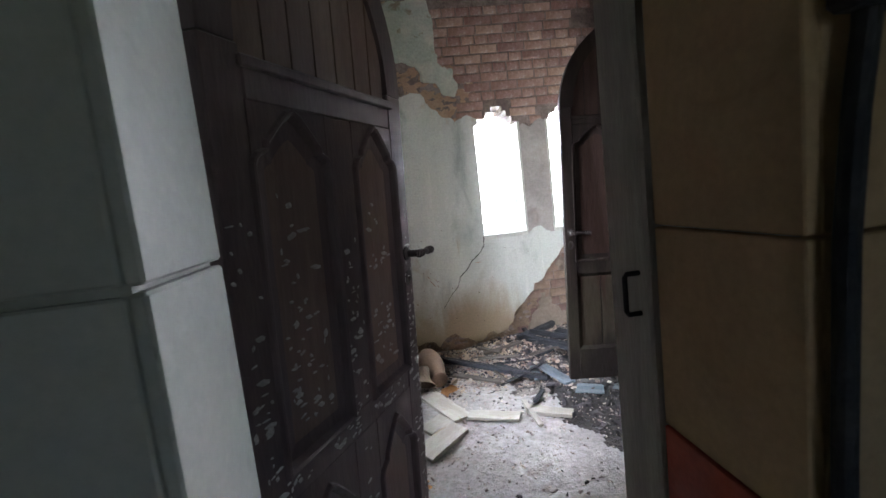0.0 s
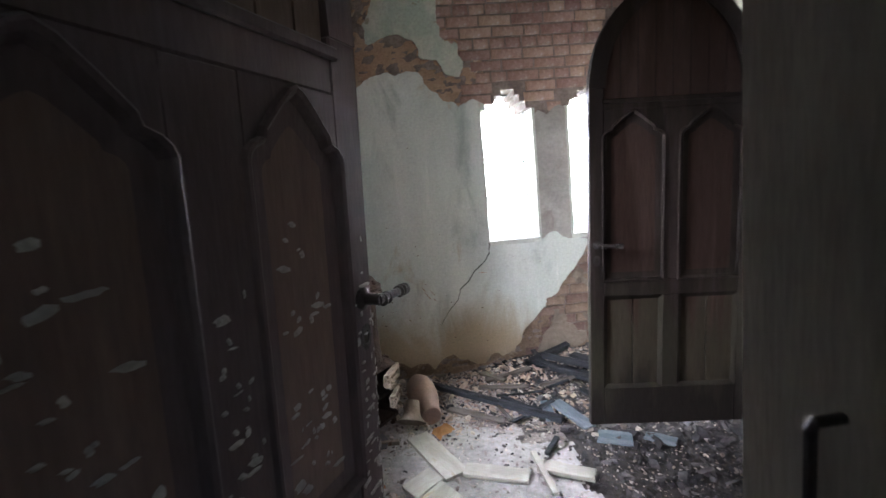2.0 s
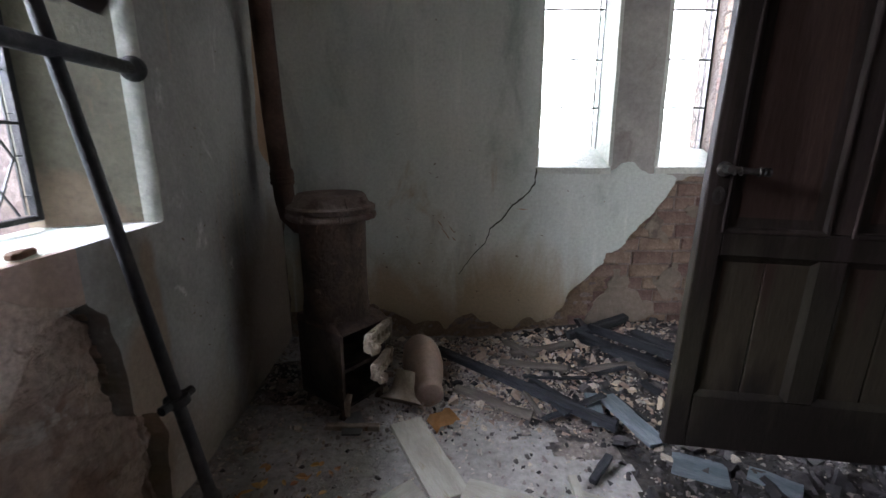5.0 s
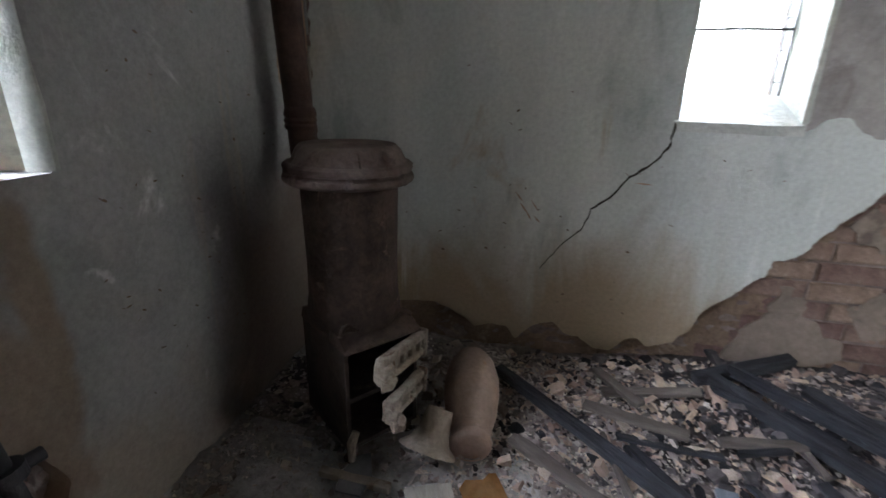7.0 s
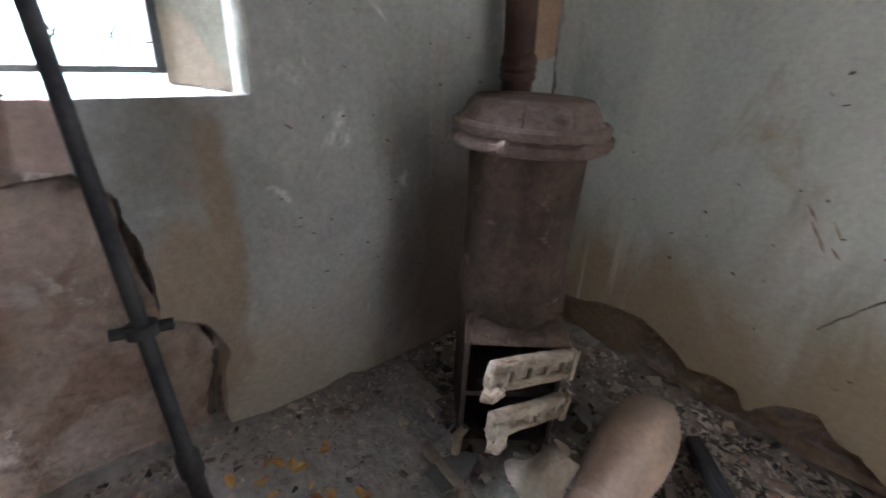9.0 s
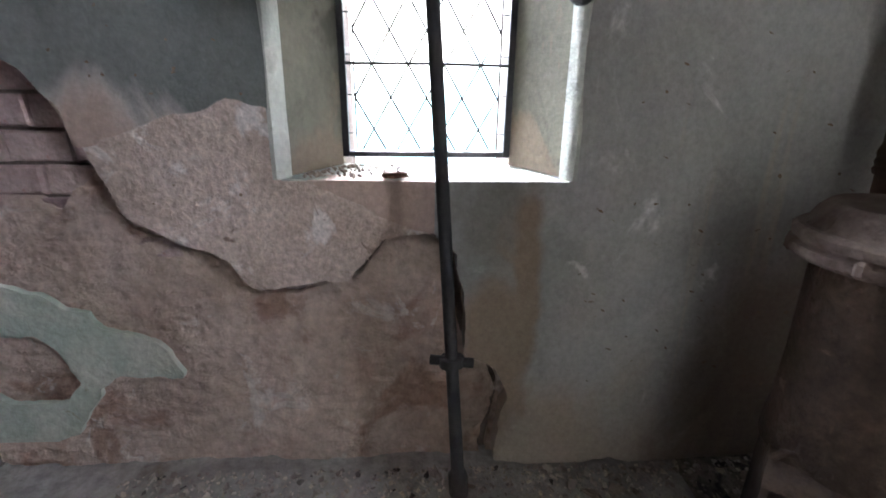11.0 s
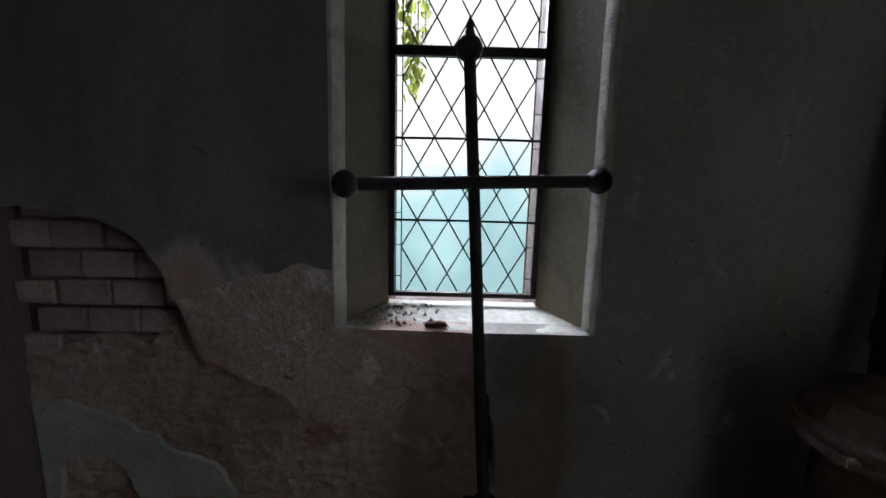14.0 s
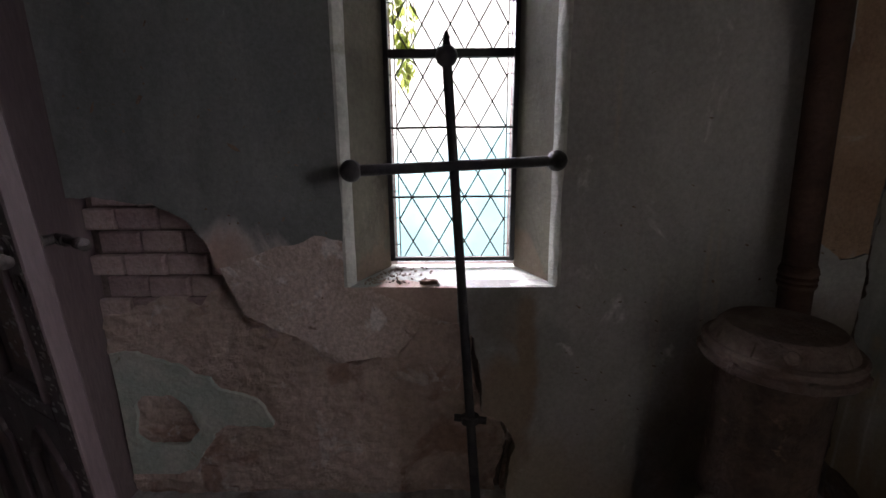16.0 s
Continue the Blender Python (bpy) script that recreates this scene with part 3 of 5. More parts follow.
# facing of the passage: pale stone with one drawn joint, brown on the shaded side with a red dado
bm = bmesh.new()
box(bm, 0.165, 0.186, 1.172, 1.390, 0, 1.350, bevel=0.004)
box(bm, 0.165, 0.186, 1.172, 1.390, 1.358, 2.48, bevel=0.004)
part("ashlar_facing", bm, STONE, wall_s, "pale smooth stone facing with one thin joint")
bm = bmesh.new()
box(bm, -0.8, 0.166, 1.165, 1.182, 0, 1.348, bevel=0.003)
box(bm, -0.8, 0.166, 1.165, 1.182, 1.360, 2.48, bevel=0.003)
part("ashlar_facing", bm, STONE, wall_s, "pale smooth stone facing with one thin joint")
bm = bmesh.new()
box(bm, 0.994, 1.02, 1.223, 1.575, 0.86, 1.300, bevel=0.003)
box(bm, 0.994, 1.02, 1.223, 1.575, 1.306, 2.48, bevel=0.003)
box(bm, 1.02, 2.54, 1.224, 1.264, 0.86, 1.300, bevel=0.003)
box(bm, 1.02, 2.54, 1.224, 1.264, 1.306, 2.48, bevel=0.003)
part("ashlar_facing", bm, REVEAL, wall_s, "brown plaster facing with one thin joint")
bm = box_bm(0.992, 1.02, 1.221, 1.575, 0, 0.856, bevel=0.003)
box(bm, 1.02, 2.54, 1.222, 1.264, 0, 0.856, bevel=0.003)
part("dado", bm, RED_PAINT, wall_s, "dull red painted dado")
# inner door frame of the entrance
bm = box_bm(0.985, 1.05, 1.592, 1.765, 0, 2.52, bevel=0.006)
bmesh.ops.subdivide_edges(bm, edges=bm.edges[:], cuts=3, use_grid_fill=True)
roughen(bm, 0.003, 14.0)
frame_1 = structure(part("door_frame_1", bm, FRAME_WOOD), "grey-brown wooden door frame post, edges worn", "door frame")
bm = bmesh.new()
tube(bm, [(0.985, 1.63, 1.10), (0.955, 1.63, 1.10), (0.950, 1.63, 1.108), (0.950, 1.63, 1.186), (0.955, 1.63, 1.194), (0.985, 1.63, 1.194)], 0.006, 8)
part("lock_keep", bm, IRON, frame_1, "black iron lock keep")
bm = box_bm(0.07, 0.150, 1.394, 1.432, 0, 2.5, bevel=0.005)
structure(part("door_frame_2", bm, DOOR), "dark narrow wooden door frame post with chipped paint", "door frame")

# door wall with the doorway that the far arched door belongs to, and the recess beside it
bm = bmesh.new()
HE = [(3.40, 4.34, 0, 2.45)]
slab(bm, [YS + 0.02, 2.9, 3.16, 3.40, 4.34, YN + 0.36], [0, 2.45, TOP], HE, lambda a, b, c, d: box(bm, XE + 0.0, XE + 0.25, a, b, c, d))
wall_e = structure(part("wall_east", bm, SKIM), "pale grey plaster wall beside the arched door", "wall")
bm = box_bm(XE - 0.076, XE - 0.001, 3.29, 3.392, 0, 2.45, bevel=0.005)
for v in bm.verts:
    if v.co.x < XE - 0.03:
        v.co.x += 0.028 * v.co.z
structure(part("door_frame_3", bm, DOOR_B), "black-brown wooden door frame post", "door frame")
bm = box_bm(XE - 0.09, XE - 0.001, 3.02, 3.12, 0, 2.45, bevel=0.006)
bmesh.ops.subdivide_edges(bm, edges=bm.edges[:], cuts=3, use_grid_fill=True)
roughen(bm, 0.004, 12.0)
frame_4 = structure(part("door_frame_4", bm, RED_WOOD), "brown wooden frame post with chipped edge", "door frame")
bm = bmesh.new()
tube(bm, [(XE - 0.02, 3.10, 0.86), (XE - 0.02, 3.20, 0.86), (XE - 0.02, 3.205, 0.87), (XE - 0.02, 3.205, 0.95), (XE - 0.02, 3.20, 0.96), (XE - 0.02, 3.10, 0.96)], 0.006, 8)
part("lock_keep", bm, IRON, frame_4, "bent iron lock keep")
bm = box_bm(XE - 0.05, XE - 0.001, 3.14, 3.288, -0.02, 0.22, bevel=0.01)
structure(part("plinth", bm, SKIM, None), "grey stone plinth at the foot of the wall", "plinth")

# ceiling, floors, walls that close the place
structure(part("ceiling", box_bm(-0.9, 4.6, 1.58, 4.96, TOP, TOP + 0.15), CEIL), "unseen ceiling, dark to cut bounced light", "ceiling")
structure(part("ceiling", box_bm(-2.2, 2.75, -1.6, 1.58, TOP, TOP + 0.15), CEIL), "unseen ceiling, dark to cut bounced light", "ceiling")
bm = bmesh.new()
box(bm, -2.2, -2.0, -1.6, 1.18, 0, TOP)
box(bm, 2.55, 2.75, -1.6, 1.262, 0, TOP)
# the opening is out of view, added for the outer room's lamp
slab(bm, [-2.0, 1.3, 2.1, 2.55], [0, 1.2, 2.3, TOP], [(1.3, 2.1, 1.2, 2.3)], lambda a, b, c, d: box(bm, a, b, -1.6, -1.4, c, d))
structure(part("wall_outer_room", bm, OUTER), "plain grey plaster walls of the room before the doorway", "wall")
bm = bmesh.new()
box(bm, 4.35, 4.6, 2.5, 4.96, 0, TOP)
box(bm, 2.67, 4.35, 2.5, 2.7, 0, TOP)
slab(bm, [2.75, 3.0, 3.95, 4.35], [0, 0.2, 2.6, TOP], [(3.0, 3.95, 0.2, 2.6)], lambda a, b, c, d: box(bm, a, b, YN + 0.1, YN + 0.36, c, d))
structure(part("wall_lobby", bm, OUTER), "plain plaster walls of the lobby beyond the arched door", "wall")


def ground_height(x, y):
    """Trodden dust, rising into rubble along the far wall."""
    k = min(1.0, max(0.0, (y - 3.75) / 0.8))
    r = min(1.0, max(0.0, (x - 0.9) / 0.9))
    h = (0.03 + 0.09 * r) * k * k * (3 - 2 * k)
    n1 = noise.noise(Vector((x * 2.3, y * 2.3, 0.4)))
    n2 = noise.noise(Vector((x * 9.0, y * 9.0, 1.4)))
    n3 = noise.noise(Vector((x * 27.0, y * 27.0, 2.4)))
    return h + (0.006 + 0.012 * k) * n1 + (0.003 + 0.010 * k) * n2 + (0.0015 + 0.004 * k) * n3


xs, ys = np.arange(-0.5, 2.74, 0.02), np.arange(1.60, 4.66, 0.02)
verts = [(x, y, ground_height(x, y)) for x in xs for y in ys]
ny = len(ys)
faces = [(i * ny + j, (i + 1) * ny + j, (i + 1) * ny + j + 1, i * ny + j + 1) for i in range(len(xs) - 1) for j in range(ny - 1)]
floor_ob = mesh_ob("floor", verts, faces, DUST, smooth=True)
floor_ob.data.materials.append(DIRT)
floor_ob.data.materials.append(BURNT_SHADED)
for face in floor_ob.data.polygons:
    fx, fy, _ = face.center
    edge_n = 0.16 * noise.noise(Vector((fx * 3, fy * 3, 6))) + 0.07 * noise.noise(Vector((fx * 11, fy * 11, 6)))
    if fy + edge_n > 3.72 + 1.2 * max(0.0, 0.95 - fx) or (fx + edge_n > 1.52 and fy > 2.95) or (fx + edge_n > 1.15 and fy > 3.55) or math.hypot(fx - 0.12, fy - 4.12) + edge_n < 0.24:
        face.material_index = 1
    if (fx + edge_n > 1.38 + 0.25 * max(0.0, 3.3 - fy) and 2.75 < fy + edge_n) or (fx + edge_n > 1.3 and fy + edge_n > 4.0):
        face.material_index = 2
floor = structure(floor_ob, "dusty grey floor strewn with fine rubble", "floor")
structure(part("floor", box_bm(-2.2, 4.6, -1.6, 4.96, -0.8, -0.03), DUST), "plain dusty floor slab", "floor")

# outside: ground to the horizon, pale distance
gx = (-400, -9, -0.9, 5.5, 12, 400)
gh = (-3.0, -3.0, -0.75, -0.75, -3.0, -3.0)
gv = [(x, y, z) for x, z in zip(gx, gh) for y in (-400, -2.5, 5.4, 14, 400)]
structure(mesh_ob("ground", gv, [(i * 5 + j, i * 5 + 5 + j, i * 5 + 6 + j, i * 5 + 1 + j) for i in range(5) for j in range(4)], GRASS), "green meadow sloping away outside the windows", "ground")
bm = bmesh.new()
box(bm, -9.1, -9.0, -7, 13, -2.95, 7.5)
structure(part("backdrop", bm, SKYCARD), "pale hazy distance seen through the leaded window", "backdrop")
bm = box_bm(-6, 12, 11.0, 11.1, -0.7, 9)
structure(part("backdrop", bm, WHITECARD), "white overcast sky beyond the narrow windows", "backdrop")

# ---- coats of plaster ----


def far_place(base):
    return lambda u, v, d: (u, YN + base + d, v)


def side_place(base):
    return lambda u, v, d: (XW - base - d, u, v)


def window_cut(u, v):
    """Distance outside of the far wall's window openings."""
    d = np.full(u.shape, 9.0)
    for a, b, c, e in W1 + W2:
        d = np.minimum(d, np.maximum(np.maximum(a - u, u - b), np.maximum(c - v, v - e)))
    return d


A_FAR = [(-0.16, 3.05), (0.16, 3.05), (0.20, 2.55), (0.24, 2.30), (0.34, 2.20), (0.50, 2.26), (0.62, 2.29), (0.82, 2.285), (0.88, 2.18), (0.97, 2.09), (1.09, 2.02), (1.21, 2.06),
         (1.28, 2.03), (1.34, 1.5), (1.36, 1.05), (1.60, 1.01), (1.78, 1.02), (1.90, 0.99), (2.03, 0.98), (2.02, 0.93), (1.90, 0.77), (1.77, 0.60), (1.62, 0.46), (1.47, 0.30),
         (1.445, 0.215), (1.40, 0.19), (1.39, 0.155), (1.29, 0.115), (1.25, 0.15), (1.21, 0.148), (1.15, 0.08), (1.08, 0.078), (1.01, 0.122), (0.955, 0.115), (0.90, 0.182), (0.82, 0.15), (0.745, 0.085),
         (0.71, 0.14), (0.56, 0.112), (0.51, 0.158), (0.45, 0.19), (0.36, 0.215), (0.22, 0.195), (0.05, 0.17), (-0.16, 0.2)]
B_FAR = [(-0.16, 3.05), (0.92, 3.05), (0.98, 2.85), (1.01, 2.71), (1.05, 2.53), (1.20, 2.42), (1.29, 2.34), (1.29, 2.17), (1.30, 2.06), (1.30, 1.5), (1.62, 1.0), (1.66, 1.02), (1.80, 1.04),
         (1.91, 1.0), (1.92, 1.04), (2.24, 1.02), (2.30, 0.96), (2.02, 0.94), (1.92, 0.73), (1.80, 0.54), (1.70, 0.40), (1.88, 0.33), (1.85, 0.20), (1.60, 0.13), (1.55, 0.05), (-0.16, 0.0)]
GREEN = [(0.50, 2.52), (0.54, 3.05), (0.93, 3.05), (1.0, 2.84), (1.01, 2.72), (0.97, 2.60), (1.08, 2.50), (1.11, 2.34), (1.12, 2.24), (1.02, 2.30), (0.97, 2.36), (0.86, 2.40), (0.84, 2.53)]


def far_top(u, v):
    return np.minimum(poly_distance(A_FAR, u, v) + jag(u, v, np.where(v < 0.4, 0.022, 0.040), 6.0, 3.0), window_cut(u, v) - 0.002)


def far_under(u, v):
    return np.minimum(poly_distance(B_FAR, u, v) + jag(u, v, 0.03, 5.0, 13.0), window_cut(u, v) - 0.004)


PIER = [(1.62, 0.98), (1.62, 1.90), (1.69, 1.96), (1.76, 1.90), (1.80, 1.97), (1.86, 2.0), (1.93, 1.92), (1.93, 1.02), (2.20, 1.03), (2.20, 0.97), (1.95, 0.94)]


def far_pier(u, v):
    return np.minimum(poly_distance(PIER, u, v) + jag(u, v, 0.03, 6.0, 83.0), window_cut(u, v) - 0.003)


def far_green(u, v):
    return poly_distance(GREEN, u, v) + jag(u, v, 0.06, 5.0, 23.0)


skin("plaster_coat", far_top, -0.16, 2.40, 0.0, TOP, 0.0125, 0.03, far_place(0.0), PLASTER, wall_n, "grey-green stained plaster, broken along its edges", 0.003)
# the undercoat below 1 m, in a darker copy of its colour
skin("undercoat", lambda u, v: np.minimum(far_under(u, v), 1.0 - v), -0.16, 2.40, 0.0, 1.1, 0.0125, 0.018, far_place(0.024), DARK_COAT, wall_n, "dark brown undercoat laid bare along the floor", 0.003, 0.014)
skin("undercoat", lambda u, v: np.minimum(far_under(u, v), v - 1.0), -0.16, 2.40, 0.9, TOP, 0.020, 0.018, far_place(0.024), UNDERCOAT, wall_n, "brown undercoat laid bare", 0.003, 0.010)
skin("skim_coat", far_pier, 1.55, 2.40, 0.85, 2.1, 0.02, 0.016, far_place(0.008), SKIM, wall_n, "rough grey skim on the pier between the windows", 0.006)
skin("paint_remnant", far_green, 0.45, 1.2, 2.2, TOP, 0.02, 0.01, far_place(0.003), GREEN_COAT, wall_n, "flaking green-grey paint remnant", 0.002)
LOWER = [(1.42, 0.0), (1.50, 0.25), (1.72, 0.47), (1.90, 0.72), (2.03, 0.90), (2.39, 0.92), (2.39, 0.0)]
skin("lime_residue", lambda u, v: np.minimum(poly_distance(LOWER, u, v), jag(u, v, 0.10, 7.0, 93.0) - 0.030), 1.42, 2.39, 0.0, 0.95, 0.0125, 0.012, far_place(0.0085), SHADED_RENDER, wall_n, "lime residue on the bricks, toned down for the shade below the windows", 0.002)
PATCH = [(1.569, 0.10), (1.628, 0.266), (1.70, 0.32), (1.783, 0.343), (1.872, 0.309), (1.90, 0.24), (1.986, 0.247), (1.993, 0.171), (1.85, 0.10), (1.714, 0.08)]
skin("render_patch", lambda u, v: poly_distance(PATCH, u, v) + jag(u, v, 0.02, 7.0, 97.0), 1.5, 2.1, 0.0, 0.42, 0.0125, 0.02, far_place(0.002), SHADED_RENDER, wall_n, "grey-brown render patch left on the bricks", 0.004)
# limewashed sloping sills and linings of the two windows
for a, b, inner_a in ((1.245, 1.650, 1.27), (1.905, 2.265, 1.92)):
    bm = bmesh.new()
    prof = [(YN - 0.004, 0.99), (YN - 0.004, 1.025), (YN + 0.20, 1.118), (YN + 0.30, 1.125), (YN + 0.30, 0.99)]
    lo = [bm.verts.new((a - 0.004, y, z)) for y, z in prof]
    hi = [bm.verts.new((b + 0.004, y, z)) for y, z in prof]
    bm.faces.new(lo), bm.faces.new(hi[::-1])
    for i in range(5):
        j = (i + 1) % 5
        bm.faces.new((lo[i], hi[i], hi[j], lo[j]))
    bmesh.ops.subdivide_edges(bm, edges=bm.edges[:], cuts=5, use_grid_fill=True)
    roughen(bm, 0.006, 8.0, a)
    part("sill", bm, SILL, wall_n, "limewashed sloping sill, crumbling at the edge")
    for x0, x1 in ((a - 0.01, a + 0.012), (b - 0.010, b + 0.01)):
        if x0 > 2.2:
            continue
        bm = box_bm(x0, x1, YN + 0.004, YN + 0.30, 1.03, 1.985)
        bmesh.ops.subdivide_edges(bm, edges=bm.edges[:], cuts=5, use_grid_fill=True)
        roughen(bm, 0.005, 7.0, x0)
        part("reveal", bm, SILL, wall_n, "limewashed window reveal")

# window wall coats
A_SIDE = [(1.760, 3.050), (4.600, 3.050), (4.600, 0.000), (3.330, 0.000), (3.325, 0.031), (3.367, 0.254), (3.330, 0.361), (3.256, 0.425), (3.235, 0.574), (3.219, 0.723),
          (3.150, 0.798), (2.970, 0.851), (2.821, 0.915), (2.758, 1.021), (2.747, 1.106), (2.652, 1.128), (2.546, 1.085), (2.408, 1.042), (2.291, 1.021), (2.270, 1.096),
          (2.207, 1.170), (2.085, 1.240), (1.984, 1.250), (1.760, 1.266)]
B_SIDE = [(2.228, 1.160), (2.334, 1.213), (2.811, 1.213), (2.864, 0.957), (3.267, 0.947), (3.245, 0.702), (3.213, 0.728), (3.150, 0.787), (3.013, 0.771), (2.970, 0.712),
          (2.917, 0.654), (2.790, 0.638), (2.673, 0.622), (2.647, 0.632), (2.604, 0.702), (2.546, 0.734), (2.440, 0.776), (2.355, 0.829), (2.332, 0.909), (2.291, 1.000),
          (2.260, 1.085)]
C_SIDE = [(1.760, 0.766), (1.857, 0.787), (2.016, 0.851), (2.175, 0.819), (2.291, 0.925), (2.397, 1.000), (2.970, 1.000), (3.394, 0.893), (3.500, 0.254), (3.394, 0.000),
          (1.760, 0.000)]
D_SIDE = [(1.76, 0.66), (1.90, 0.644), (2.014, 0.619), (2.093, 0.558), (2.20, 0.50), (2.283, 0.471), (2.376, 0.40), (2.399, 0.335), (2.30, 0.315), (2.15, 0.305), (2.112, 0.215), (2.06, 0.12), (1.907, 0.09), (1.76, 0.10)]
D_HOLE = [(1.86, 0.42), (1.91, 0.445), (2.011, 0.459), (2.073, 0.421), (2.113, 0.305), (2.046, 0.239), (1.90, 0.255), (1.85, 0.30)]
CORNER = [(4.36, 1.12), (4.50, 1.02), (4.60, 1.05), (4.60, 3.05), (4.40, 3.05), (4.42, 2.2), (4.38, 1.6)]


def side_top(u, v):
    f = np.minimum(poly_distance(A_SIDE, u, v), -poly_distance(CORNER, u, v))
    f = f + jag(u, v, 0.022, 5.5, 33.0)
    w = 0.0067 * np.maximum(v - 0.926, 0)
    return np.minimum(f, np.maximum(np.maximum(2.755 + w - u, u - 3.512 + w), np.maximum(0.926 - v, v - 2.42)))


def side_under(u, v):
    f = poly_distance(B_SIDE, u, v) + jag(u, v, 0.016, 6.0, 43.0)
    return np.minimum(f, np.maximum(np.maximum(2.755 - u, u - 3.512), 0.923 - v))


skin("plaster_coat", lambda u, v: np.minimum(side_top(u, v), u - 3.1525), 3.14, 4.60, 0.0, TOP, 0.0125, 0.088, side_place(0.0), PLASTER_SIDE, wall_w, "grey plaster with stains, chipped specks and shade painted in behind the stove", 0.004)
# the wall left of the window's middle, in a darker tone than the right
skin("paint_coat", lambda u, v: np.minimum(side_top(u, v), 3.1525 - u), 1.79, 3.165, 0.0, TOP, 0.0125, 0.088, side_place(0.0), DARK_LEFT_COAT, wall_w, "green-grey painted plaster, darker left of the window's middle, peeling along its lower edge", 0.004)
skin("undercoat", side_under, 2.2, 3.4, 0.55, 1.3, 0.0125, 0.085, side_place(0.003), PINK_COAT, wall_w, "pinkish undercoat with a thick broken edge", 0.003)
def side_groove(u, v):
    """The bare wall, cut to dark mortar along the coats' edge to draw its shadow."""
    coats = np.maximum(poly_distance(A_SIDE, u, v), poly_distance(B_SIDE, u, v))
    hollow = np.abs(coats + 0.010) - np.where(u > 2.85, 0.008, 0.020) - jag(u, v, np.where(u > 2.85, 0.010, 0.022), 11.0, 57.0)
    return np.minimum(poly_distance(C_SIDE, u, v) + 0.02 + jag(u, v, 0.04, 6.0, 53.0), hollow)


skin("rough_render", lambda u, v: np.minimum(side_groove(u, v), np.maximum(np.maximum(2.75 - u, u - 3.51), 0.89 - v)), 1.77, 3.5, 0.0, 1.1, 0.0125, 0.03, side_place(0.062), RENDER, wall_w, "rough brown render on the bricks", 0.012, 0.022)
skin("plaster_remnant", lambda u, v: np.minimum(poly_distance(D_SIDE, u, v), -poly_distance(D_HOLE, u, v) - 0.01) + jag(u, v, 0.030, 6.0, 63.0), 1.8, 2.5, 0.1, 0.8, 0.0125, 0.02, side_place(0.036),
     GREEN_COAT, wall_w, "grey plaster remnant on the bare wall", 0.003)
skin("rust_stain_coat", lambda u, v: poly_distance(CORNER, u, v) + 0.03 + jag(u, v, 0.02, 6.0, 73.0), 4.3, 4.60, 0.9, TOP, 0.02, 0.01, side_place(0.010), UNDERCOAT, wall_w, "brown bare strip in the corner behind the flue", 0.002)

# the crack under the window: a dark fissure
bm = bmesh.new()
crack = [(1.246, 1.02), (1.235, 0.93), (1.18, 0.86), (1.12, 0.82), (1.06, 0.735), (1.0, 0.69), (0.97, 0.60), (0.92, 0.555), (0.86, 0.475), (0.825, 0.42)]
fine = []
for (a, b), (c, d) in zip(crack, crack[1:]):
    for k in range(5):
        t = k / 5
        x, z = a + t * (c - a), b + t * (d - b)
        fine.append((x + 0.007 * noise.noise(Vector((x * 40, z * 40, 5))), z + 0.007 * noise.noise(Vector((x * 40, z * 40, 9)))))
fine.append(crack[-1])
n = len(fine)
up, dn = [], []
for i, (x, z) in enumerate(fine):
    w = (0.0058 + 0.003 * noise.noise(Vector((x * 30, z * 30, 2)))) * (1 - 0.75 * i / n)
    up.append(bm.verts.new((x - 0.6 * w, YN - 0.0062, z + 0.8 * w)))
    dn.append(bm.verts.new((x + 0.6 * w, YN - 0.0062, z - 0.8 * w)))
for i in range(n - 1):
    bm.faces.new((up[i], up[i + 1], dn[i + 1], dn[i]))
part("crack", bm, DARK, wall_n, "dark crack running down from the window")

# scratches beside the crack
for a, b, c, d in ((0.70, 0.74, 0.74, 0.69), (0.72, 0.70, 0.76, 0.645), (0.745, 0.67, 0.775, 0.62), (0.765, 0.71, 0.80, 0.66), (0.78, 0.645, 0.81, 0.615), (1.14, 0.80, 1.21, 0.795)):
    n_ = Vector((-(d - b), c - a)).normalized() * 0.0035
    verts = [(a, YN - 0.0066, b), ((a + c) / 2 + n_.x, YN - 0.0066, (b + d) / 2 + n_.y), (c, YN - 0.0066, d), ((a + c) / 2 - n_.x, YN - 0.0066, (b + d) / 2 - n_.y)]
    mesh_ob("scratch", verts, [(0, 1, 2, 3)], UNDERCOAT, wall_n)

# ---- windows ----


